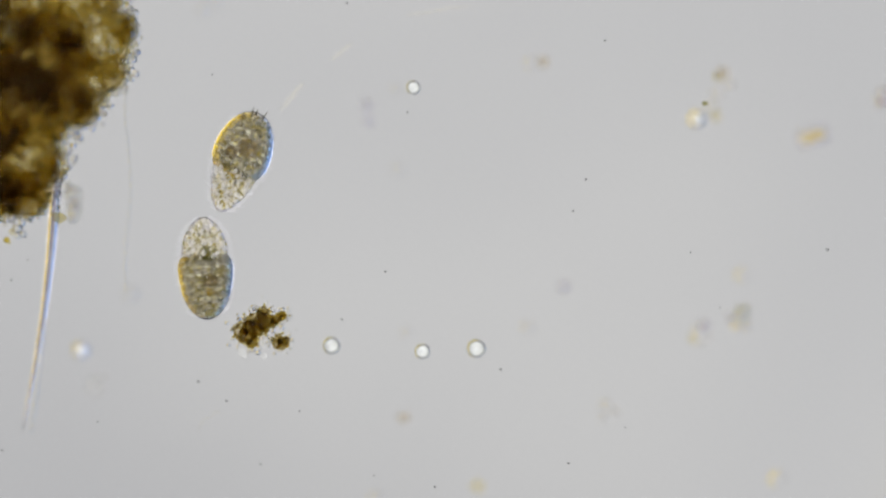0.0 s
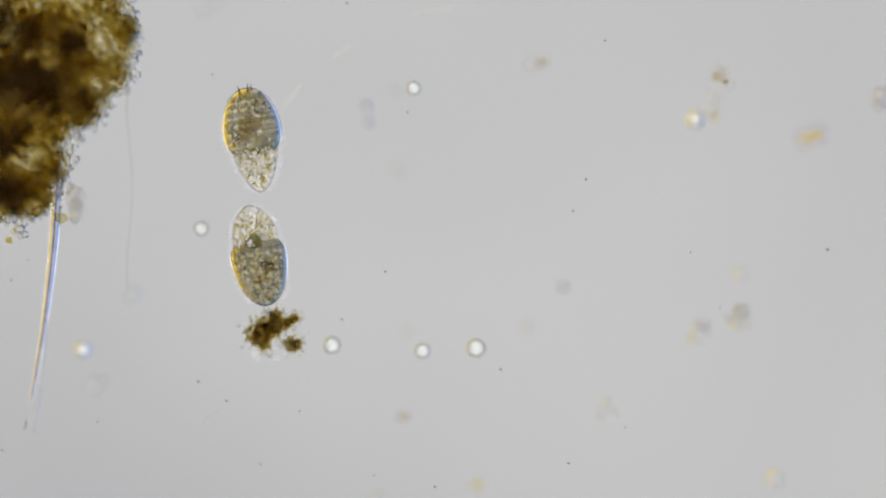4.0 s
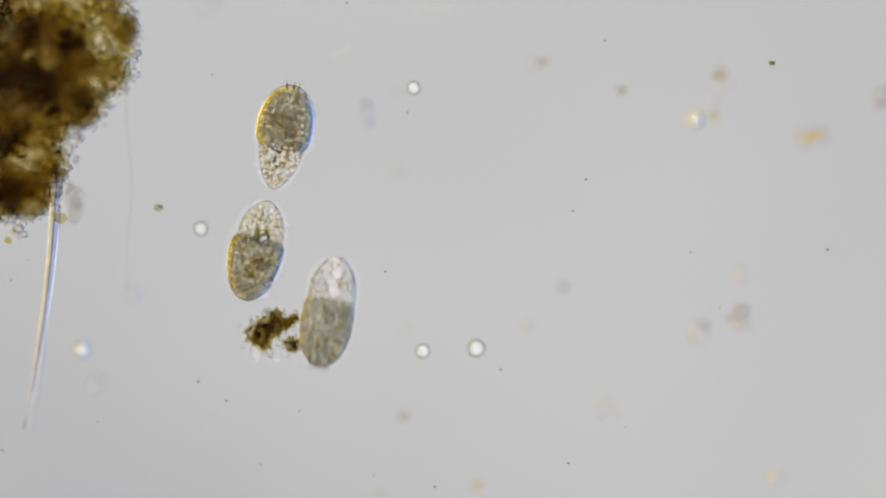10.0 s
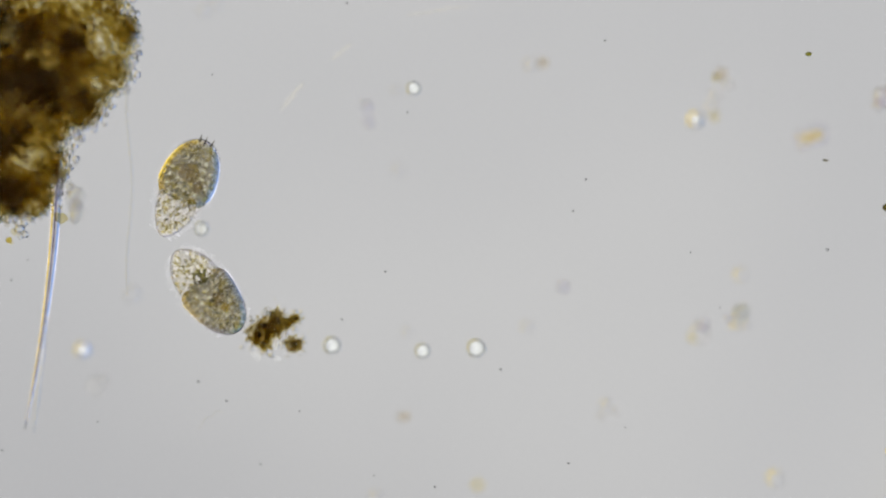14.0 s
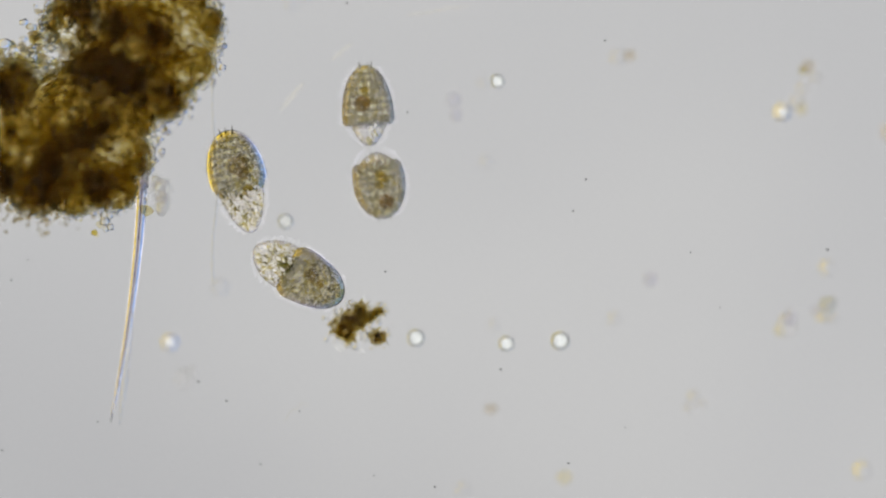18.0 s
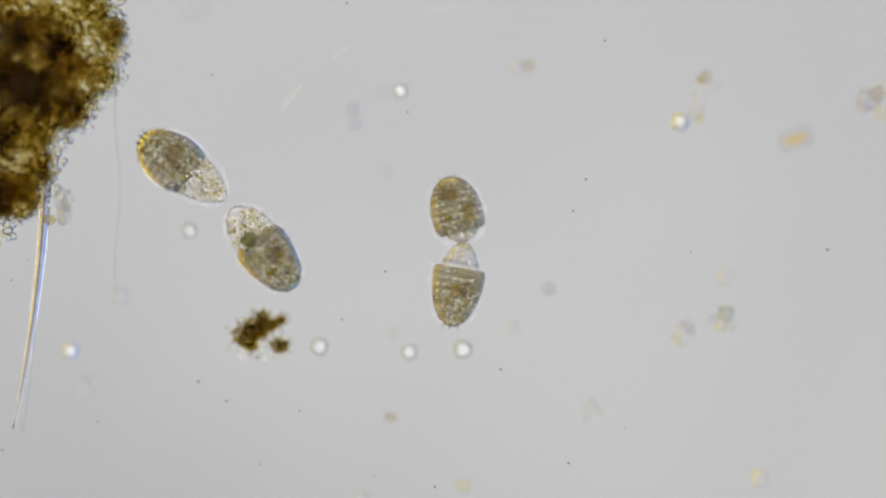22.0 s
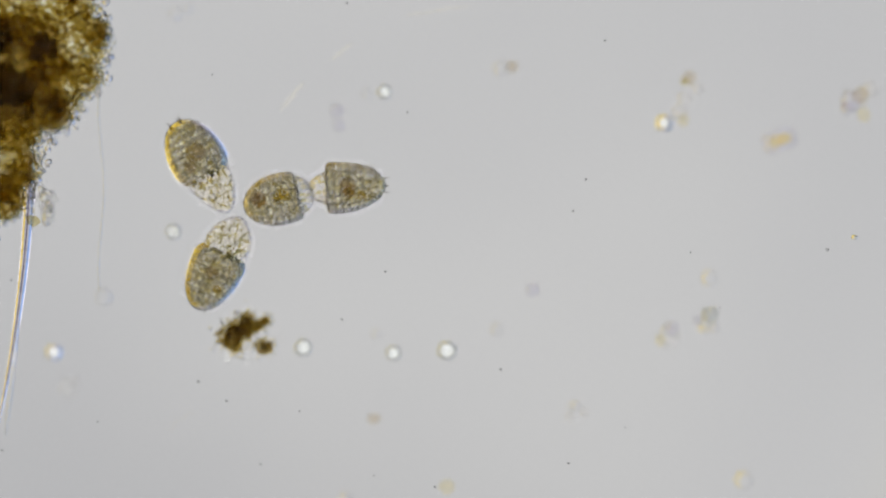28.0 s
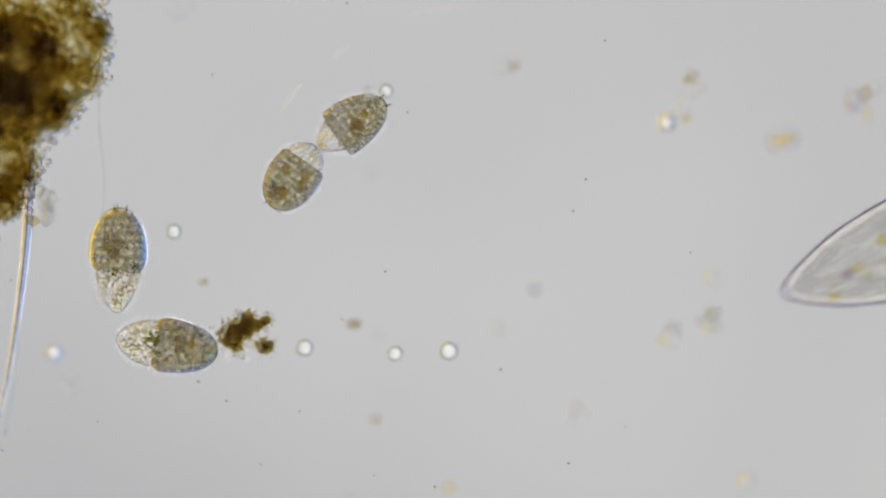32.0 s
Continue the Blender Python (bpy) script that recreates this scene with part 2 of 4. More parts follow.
def crumb_mesh(name, specs, mat, wob=0.35, seed=1):
    """Many small uneven grains in one mesh: rows of (place, size)."""
    ico = bmesh.new()
    bmesh.ops.create_icosphere(ico, subdivisions=1, radius=1.0)
    base = np.array([v.co[:] for v in ico.verts])
    tris = np.array([[v.index for v in f.verts] for f in ico.faces])
    ico.free()
    rs = np.random.RandomState(seed)
    place, size = np.array([p for p, _ in specs]), np.array([q for _, q in specs])
    k = 1 + wob * rs.uniform(-1, 1, (len(specs), len(base), 1))
    verts = (base[None] * k * size[:, None, :] + place[:, None, :]).reshape(-1, 3)
    faces = (tris[None] + (np.arange(len(specs)) * len(base))[:, None, None]).reshape(-1, 3)
    me = bpy.data.meshes.new(name)
    me.from_pydata(verts.tolist(), [], faces.tolist())
    me.polygons.foreach_set("use_smooth", [True] * len(me.polygons))
    me.materials.append(mat)
    return me


def crumbs(name, specs, mat, parent, label, seed=1):
    ob = new(name, crumb_mesh(name, specs, mat, seed=seed))
    ob.parent = parent
    return tagged(ob, label, kind="stuff")


def strand(points, radii, seg=8):
    """A closed tapered tube along points."""
    bm = bmesh.new()
    rings = []
    pts = [Vector(p) for p in points]
    for i, (p, r) in enumerate(zip(pts, radii)):
        d = (pts[min(i + 1, len(pts) - 1)] - pts[max(i - 1, 0)]).normalized()
        side = d.cross(Vector((0, 0, 1)))
        side = side.normalized() if side.length > 1e-4 else Vector((1, 0, 0))
        up = side.cross(d)
        rings.append([bm.verts.new(p + (side * math.cos(a) + up * math.sin(a)) * r) for a in (2 * math.pi * k / seg for k in range(seg))])
    for u, v in zip(rings, rings[1:]):
        for k in range(seg):
            bm.faces.new((u[k], u[(k + 1) % seg], v[(k + 1) % seg], v[k]))
    bm.faces.new(rings[0][::-1])
    bm.faces.new(rings[-1])
    bmesh.ops.recalc_face_normals(bm, faces=bm.faces)
    return bm


# ---- the setting ----
def slab(name, x, y, z0, z1, mat, label):
    bm = bmesh.new()
    bmesh.ops.create_cube(bm, size=1.0)
    for v in bm.verts:
        v.co = Vector((v.co.x * x, v.co.y * y, z0 if v.co.z < 0 else z1))
    bmesh.ops.bevel(bm, geom=[e for e in bm.edges], offset=min(0.03, (z1 - z0) / 4), segments=2, affect="EDGES")
    return tagged(new(name, mesh_of(name, bm, mat, False)), label, kind="structure")


slab("ground", 30, 22, -1.4, -0.25, M_GLASS, "clear glass microscope slide under the water")
slab("water", 28, 20, 0.55, 0.57, M_WATER, "clear surface of the thin layer of pond water")
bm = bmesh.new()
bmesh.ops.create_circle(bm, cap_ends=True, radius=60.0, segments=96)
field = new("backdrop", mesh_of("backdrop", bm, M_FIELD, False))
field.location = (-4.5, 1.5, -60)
tagged(field, "glowing pale grey lamp field below the slide, amber and blue rim added", kind="structure")


# ---- armoured ciliates ----
COLUMNS, TIERS = 17, 8


def shell_radius(u, width, blunt, mouth, peak, dome):
    """Radius of the barrel-shaped shell, u from the blunt spiny end (0) over its widest place (peak) to its open mouth (1)."""
    if u < peak:
        return width * (blunt + (1 - blunt) * math.sqrt(max(0.0, 1 - (1 - u / peak) ** dome)))
    return width * (1 - (1 - mouth) * ((min(1.12, u) - peak) / (1 - peak)) ** 2.3)


def plate_mesh(u0, u1, x0, length, barrel, window, shift, thick=0.005, rear=0.5):
    """One curved shell plate: a thick frame round a clear window, its rear edge standing a little proud."""
    bm = bmesh.new()
    half = math.pi / COLUMNS * 0.97
    across, along = (-1.0, shift - 0.8 * window, shift + 0.82 * window, 1.0), (0.02, 0.5 + 0.2 * shift - 0.24 * window, 0.5 + 0.2 * shift + 0.25 * window, 0.98)
    layers = []
    for lift in (thick, 0.0):
        layers.append([[bm.verts.new((x0 + u * length, (barrel(u) + lift * (1 + rear - 2 * rear * f)) * math.sin(half * a), (barrel(u) + lift * (1 + rear - 2 * rear * f)) * math.cos(half * a)))
                        for a in across] for u, f in ((u0 + (u1 - u0) * f, f) for f in along)])
    for grid in layers:
        for i in range(3):
            for j in range(3):
                if (i, j) != (1, 1):
                    bm.faces.new((grid[i][j], grid[i + 1][j], grid[i + 1][j + 1], grid[i][j + 1]))
    top, low = layers
    for rim in ([(0, 0), (0, 1), (0, 2), (0, 3), (1, 3), (2, 3), (3, 3), (3, 2), (3, 1), (3, 0), (2, 0), (1, 0)], [(1, 1), (1, 2), (2, 2), (2, 1)]):
        for (a, b), (c, d) in zip(rim, rim[1:] + rim[:1]):
            bm.faces.new((top[a][b], top[c][d], low[c][d], low[a][b]))
    bmesh.ops.recalc_face_normals(bm, faces=bm.faces)
    return mesh_of("plate", bm, M_PLATE)


def ciliate(label, total, shell, width, tip, group="", cone=False, neck=0.9, bulge=0.18, window=1.0, food=(), clear=(), grains=150, hairs=1600, seed=1, stripes=False,
            blunt=0.2, lip=0.76, spike=0.02, spines=2, peak=0.5, dome=1.9, coat=0.024, sag=5, inside=230, edge=(0.004, 0.2), plated=True, web=0):
    """A ciliate lying along x, spiny end at -x. total, shell: lengths; width: radius; tip: radius near the front end;
    coat: thickness of the clear outer skin added to refract edges.
    """
    rnd = random.Random(seed)
    body = thing("ciliate", label, "ciliate", group=group)
    x0 = -total / 2
    front = total - shell

    def barrel(u):
        return shell_radius(u, width, blunt, lip, peak, dome)

    mouth = barrel(1.0)
    inner = [(x0 + shell * u, barrel(u) - 0.006) for u in (0.0, 0.015, 0.03, 0.05, 0.08, 0.15, 0.25, 0.37, 0.5, 0.63, 0.76, 0.88, 0.95)]
    armour = part("shell", lathe(inner, 40, 0.04, 9, seed=seed), M_LINING if plated else M_STREAKED, body, "grey-brown barrel-shaped shell lining" if plated else "grey shell with fine lengthwise streaks")

    def nose(f):
        return (mouth * neck * (1 - f) + tip * f + bulge * mouth * math.sin(math.pi * f)) * math.sqrt(max(0.02, 1 - f ** sag))

    prof = [(x0 + shell * 0.95 + (front + shell * 0.05) * f, nose(f)) for f in (*(k / 14 for k in range(14)), 0.96, 0.985, 1.0)]
    snout = part("front", lathe(prof, 40, 0.06, 14, seed=seed + 5), M_CONE if cone else M_JELLY, body, "clear pleated mouth cone" if cone else "pale grainy soft front")
    part("front_skin", lathe([(x, r + (0.005 if cone else 0.006)) for x, r in prof[1:]], 40, 0.03, 9, seed=seed + 5), M_CONE_SKIN if cone else M_FRONT_SKIN, snout, "clear thin skin of the front")
    # clear envelope added outside the shell to bend the field's coloured rim into view
    ext = 0.7 * coat
    hull = [(x0 - ext + (peak * shell + ext) * v, (width + coat) * math.sqrt(1 - (1 - v) ** 2)) for v in (0.0004, 0.004, 0.012, 0.03, 0.06, 0.1, 0.16, 0.24, 0.34, 0.46, 0.6, 0.8, 1.0)]
    hull += [(x0 + shell * u, barrel(u) + min(coat, 0.010 + 0.14 * (1 - u))) for u in (peak + (0.97 - peak) * k / 5 for k in range(1, 6))]
    hull += [(x0 + shell * 1.005, mouth + 0.006), (x0 + shell * 1.015, mouth * 0.96)]
    part("pellicle", lathe(hull, 48, 0.015, 7, seed=seed), M_PELLICLE_THIN if cone or not plated else M_PELLICLE, body, "clear outer skin added to refract coloured edges")
    for k in range(TIERS if plated else 0):
        last = k == TIERS - 1
        shapes = [plate_mesh(max(0.08, k / TIERS), (k + 1) / TIERS + (rnd.uniform(-0.045, 0.03) if last else 0), x0, shell, barrel, window * rnd.uniform(0.82, 1.05), rnd.uniform(-0.06, 0.06), *edge) for _ in range(8)]
        for c in range(COLUMNS):
            ob = new("plate", rnd.choice(shapes))
            ob.parent = armour
            ob.rotation_euler.x = 2 * math.pi * (c + (0.04 * k)) / COLUMNS + rnd.uniform(-0.03, 0.03)
    for k in range(spines):
        a = 2 * math.pi * k / spines + rnd.uniform(0.2, 0.6)
        r = barrel(0.01)
        foot = Vector((x0 + 0.012, r * math.cos(a), r * math.sin(a)))
        tipv = foot + Vector((-spike - 0.012, 0.3 * spike * math.cos(a), 0.3 * spike * math.sin(a)))
        part("spine", strand([foot, foot.lerp(tipv, 0.5), tipv], [0.15 * spike, 0.1 * spike, 0.001], 6), M_SPINE, armour, "short pointed spine")
    fine = []
    for _ in range(grains):
        f = rnd.random() ** 1.15
        r = nose(f) * 0.97 * rnd.random() ** 0.4
        a, s = rnd.uniform(0, 6.283), rnd.uniform(0.004, 0.0105)
        gx, gy, gz = x0 + shell * 0.96 + front * 0.95 * f, r * math.cos(a), r * math.sin(a)
        # the large food ball presses against the skin and pushes the granules aside
        if gz > 0 and any(q > 0.04 and math.hypot(gx - x0 - shell * u, gy - y) < q for u, y, q, _ in food):
            continue
        fine.append(((gx, gy, gz), (s * rnd.uniform(0.8, 1.7), s, s)))
    n = len(fine) // 20
    # the granules' refracted sparkle is painted on as opaque white
    crumbs("granules", fine[:12 * n], M_SPARKLE_PAINT, snout, "fine granules painted white for their sparkle", seed)
    crumbs("dark_granules", fine[12 * n:14 * n], M_GRAIN, snout, "fine dark granules", seed + 7)
    crumbs("golden_granules", fine[14 * n:], M_YOLK, snout, "fine golden granules", seed + 8)
    yolk = []
    for _ in range(inside):
        u = rnd.uniform(0.05, 1.0)
        r = (barrel(u) - 0.008) * rnd.random() ** 0.4
        a, s = rnd.uniform(0, 6.283), rnd.uniform(0.004, 0.012)
        yolk.append(((x0 + shell * u, r * math.cos(a), r * math.sin(a)), (s * rnd.uniform(0.8, 1.6), s, s)))
    n = inside // 10
    crumbs("grains", yolk[:5 * n], M_YOLK, armour, "golden grains inside the shell", seed + 1)
    crumbs("dark_grains", yolk[5 * n:7 * n], M_GRAIN, armour, "dark grains inside the shell", seed + 2)
    crumbs("pale_grains", yolk[7 * n:], M_PALE_GRAIN, armour, "clear grains inside the shell", seed + 3)
    for u, y, s, mat in food:
        part("food_vacuole", pebble((x0 + shell * u, y, 0.02), (s, s, s), 3, 0.18, 2.5, seed + u), mat, body, "round food ball")
    for f, y, s in clear:
        # white in the bubble's film stands for the light it gathers
        part("vacuole", pebble((x0 + shell + front * f, y, 0.02), (s * 1.1, s * 0.9, s), 3, 0.1, 2.0, seed + f), M_BUBBLE, snout, "clear bubble-like vacuole, painted white for its brightness")
    for _ in range(web):
        ends = []
        f, a = rnd.uniform(0.0, 0.6), rnd.uniform(0, 6.283)
        for k in range(5):
            r = nose(f) * 0.9
            ends.append((x0 + shell + front * f, r * math.cos(a), r * math.sin(a)))
            f, a = min(0.97, f + rnd.uniform(0.05, 0.12)), a + rnd.uniform(-0.3, 0.3)
        part("plasma_strand", strand(ends, [0.002, 0.006, 0.004, 0.006, 0.002], 6), M_GRAIN, snout, "thin dark strand between the bubbles")
    bm = bmesh.new()
    for _ in range(hairs):
        u = rnd.random()
        x = x0 + total * u
        if u < shell / total:
            r = barrel(u * total / shell) + coat * 0.8
        else:
            f = (u * total - shell) / front
            r = nose(f) + 0.010
        a = rnd.uniform(0, 6.283)
        foot = Vector((x, r * math.cos(a), r * math.sin(a)))
        way = Vector((rnd.uniform(-0.5, 0.5), math.cos(a), math.sin(a))).normalized() * rnd.uniform(0.008, 0.05)
        side = Vector((1, 0, 0)).cross(way).normalized() * 0.0008
        bm.faces.new([bm.verts.new(p) for p in (foot - side, foot + side, foot + way)])
        up = side.cross(way).normalized() * 0.0008
        bm.faces.new([bm.verts.new(p) for p in (foot - up, foot + up, foot + way)])
    # hairs painted white, so they also stand for the bright halo
    tagged(part("cilia", bm, M_HALO_HAIR, body, "fine beating hairs, white for the halo round the cell"), kind="stuff")
    for k in range(18 if stripes else 0):
        a = 2 * math.pi * k / 18
        pts, rad = [], []
        for i in range(12):
            u = i / 11
            f = max(0.0, (u * total - shell) / front)
            r = (barrel(min(1, u * total / shell)) if f == 0 else nose(min(1.0, f))) + 0.006
            aa = a + 0.35 * u
            pts.append((x0 + u * total * 0.98, r * math.cos(aa), r * math.sin(aa)))
            rad.append(0.0035)
        part("ridge", strand(pts, rad, 5), M_RIDGE, armour)
    for k in range(14 if cone else 0):
        a = 2 * math.pi * k / 14
        rings = [(x0 + shell + front * f, 0.97 * nose(f)) for f in (0.0, 0.25, 0.5, 0.75, 0.95)]
        part("pleat", strand([(x, r * math.cos(a), r * math.sin(a)) for x, r in rings], [0.0035, 0.003, 0.003, 0.0025, 0.002], 5), M_PLEAT, snout)
    return body, snout


PAIR = "armoured ciliates in joined pairs"
cell_a, front_a = ciliate("grey-brown armoured ciliate with a tapering grainy front", 0.558, 0.328, 0.127, 0.050, PAIR, neck=1.06, bulge=0.08, window=0.95, lip=0.92, peak=0.66, blunt=0.10, dome=1.85, coat=0.036, spines=3, spike=0.046, sag=5,
                          food=((1.02, 0.02, 0.03, M_FOOD_GOLD), (1.0, 0.05, 0.024, M_FOOD_GREEN), (1.05, -0.03, 0.024, M_FOOD_GOLD), (0.97, -0.055, 0.03, M_FOOD_GOLD), (0.55, 0.02, 0.05, M_FOOD_BROWN), (0.7, -0.05, 0.03, M_FOOD_BROWN)),
                          clear=((0.16, 0.035, 0.02), (0.2, -0.045, 0.016), (0.45, -0.02, 0.016)), seed=3, grains=800)
cell_b, front_b = ciliate("grey-brown armoured ciliate with a rounded foamy front", 0.545, 0.33, 0.127, 0.066, PAIR, neck=1.02, bulge=0.18, window=0.76, lip=0.93, peak=0.80, blunt=0.26, dome=1.6, coat=0.030, spines=2, sag=4,
                          food=((1.03, 0.036, 0.047, M_FOOD_GREEN), (1.02, -0.05, 0.02, M_FOOD_GOLD), (0.4, 0.05, 0.022, M_FOOD_GOLD), (0.6, -0.03, 0.035, M_FOOD_BROWN)),
                          clear=((0.7, 0.01, 0.034), (0.28, -0.04, 0.024), (0.3, 0.05, 0.02), (0.5, 0.05, 0.016), (0.5, -0.05, 0.016), (0.45, 0.0, 0.018)), seed=8, grains=760)
cell_c, front_c = ciliate("brown armoured ciliate with visible plates and mouth cone", 0.435, 0.315, 0.130, 0.04, PAIR, cone=True, neck=0.84, bulge=0.0, window=0.98, edge=(0.008, 0.6), blunt=0.14, lip=0.975, peak=0.86, dome=1.9, spike=0.03, spines=4, coat=0.016, sag=6,
                          food=((0.66, 0.05, 0.042, M_FOOD_BROWN), (0.62, -0.01, 0.034, M_FOOD_AMBER), (0.4, -0.05, 0.022, M_FOOD_GOLD)), seed=12, grains=30, inside=150)
cell_d, front_d = ciliate("rounded brown armoured ciliate with a short clear mouth", 0.39, 0.30, 0.131, 0.06, PAIR, cone=True, neck=0.88, bulge=0.12, window=0.84, edge=(0.006, 0.4), lip=0.90, peak=0.66, blunt=0.22, dome=1.7, coat=0.016, sag=3,
                          food=((0.3, 0.0, 0.036, M_FOOD_AMBER), (0.26, 0.04, 0.034, M_FOOD_BROWN), (0.62, -0.06, 0.026, M_FOOD_GOLD), (0.78, -0.05, 0.024, M_FOOD_GOLD), (0.7, 0.05, 0.022, M_FOOD_GOLD)), seed=17, grains=30, inside=170)
cell_e, front_e = ciliate("swimming armoured ciliate with a clear bubbly front", 0.61, 0.37, 0.135, 0.08, "single swimming ciliates", blunt=0.25, lip=0.92, peak=0.62, dome=1.7, coat=0.010, plated=False,
                          clear=((0.6, 0.03, 0.05), (0.2, -0.06, 0.034), (0.25, 0.06, 0.034), (0.62, -0.05, 0.036), (0.36, -0.005, 0.036), (0.84, 0.0, 0.03), (0.44, 0.08, 0.022), (0.12, 0.0, 0.03)), seed=21, grains=70, neck=1.04, bulge=0.12, spines=6, spike=0.022, web=12)
cell_f, front_f = ciliate("swimming spindle-shaped ciliate with lengthwise dark ridges", 0.60, 0.53, 0.160, 0.045, "single swimming ciliates", coat=0.012, plated=False, blunt=0.14, peak=0.46, dome=1.55,
                          food=((0.75, 0.04, 0.024, M_FOOD_GOLD), (0.9, -0.03, 0.028, M_FOOD_GOLD)), seed=27, grains=60, stripes=True, neck=1.0, lip=0.62, bulge=0.02, spines=4, spike=0.014)


# ---- the large slipper-shaped ciliate that shoots through ----
def slipper_body():
    body = thing("slipper_ciliate", "large pale slipper-shaped ciliate with dark and golden inclusions", "ciliate")
    rnd = random.Random(5)

    def girth(f):
        if f < 0.48:
            return 0.302 * math.sin(math.pi / 2 * f / 0.48) ** 0.55 * min(1.0, 0.86 + f)
        return 0.302 * (1 - 0.42 * ((f - 0.48) / 0.52) ** 1.8) * math.sqrt(max(0.0, 1 - max(0.0, (f - 0.9) / 0.1) ** 2))

    prof = [(-1.17 + 2.34 * f, max(0.015, girth(f))) for f in (0.0, 0.004, 0.012, 0.025, 0.045, *(k / 30 for k in range(2, 27)), 0.9, 0.93, 0.95, 0.97, 0.985, 0.995, 1.0)]
    part("pellicle", lathe(prof, 64, 0.02, 3, 0.55, 2), M_SLIPPER, body, "pale finely striped skin")
    part("clear_border", lathe([(x * 1.003, r + 0.004) for x, r in prof], 64, 0.02, 3, 0.58, 2), M_BORDER, body, "clear cream-coloured border layer")
    part("outer_skin", lathe([(x * 1.006, r + 0.010) for x, r in prof], 64, 0.02, 3, 0.6, 2), M_SLIPPER_EDGE, body, "thin violet-edged outer skin")
    # two strands added to draw the dark outline and the bright line inside
    seam = [(x, -r) for x, r in prof] + [(x, r) for x, r in prof[::-1]]
    part("dark_rim", strand([(x * 1.004, y * 1.01, 0) for x, y in seam], [0.0075] * len(seam), 8), M_COAT, body, "thin dark violet strand added as the outline")
    part("pale_rim", strand([(x * 0.985, y * 0.93, 0) for x, y in seam], [0.016] * len(seam), 8), M_PALE_RIM, body, "cream-coloured strand added along the bright inner edge")
    part("plasm", lathe([(x * 0.955, r * 0.87) for x, r in prof], 48, 0.05, 4, 0.5, 7), M_PLASM, body, "grainy inside body")
    for _ in range(70):
        x, a = rnd.uniform(-0.98, 0.9), rnd.uniform(0, 6.283)
        r = 0.21 * math.sqrt(rnd.random()) * math.sqrt(max(0, 1 - (x / 1.15) ** 2))
        s = rnd.uniform(0.012, 0.034)
        part("inclusion", pebble((x, r * math.cos(a), 0.4 * r * math.sin(a)), (s * 1.3, s, s), 2, 0.35, 3, rnd.random() * 9), rnd.choice((M_FOOD_YELLOW, M_FOOD_YELLOW, M_FOOD_GOLD, M_FOOD_VIOLET, M_SMUDGE, M_FOOD_VIOLET)), body)
    bm = bmesh.new()
    for _ in range(9000):
        f, a = rnd.random(), rnd.uniform(0, 6.283)
        r = max(0.015, girth(f)) + 0.004
        foot = Vector((-1.173 + 2.346 * f, r * math.cos(a), 0.56 * r * math.sin(a)))
        way = Vector((rnd.uniform(-0.9, 0.3) - (1.2 if f < 0.03 else 0), math.cos(a), 0.8 * math.sin(a))).normalized() * rnd.uniform(0.010, 0.028)
        side = Vector((1, 0, 0)).cross(way).normalized() * 0.0016
        bm.faces.new([bm.verts.new(p) for p in (foot - side, foot + side, foot + way)])
        up = side.cross(way).normalized() * 0.0014
        bm.faces.new([bm.verts.new(p) for p in (foot - up, foot + up, foot + way)])
    tagged(part("cilia", bm, M_COAT, body, "dense lilac fringe of beating hairs"), kind="stuff")
    return body


slipper = slipper_body()


# ---- the heap of rotting matter ----
def at(px, py, z=0.0):
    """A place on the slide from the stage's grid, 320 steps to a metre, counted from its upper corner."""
    k = (19.954 - z) / 19.954 / 320
    return ((px - 784) * k, (441 - py) * k, z)


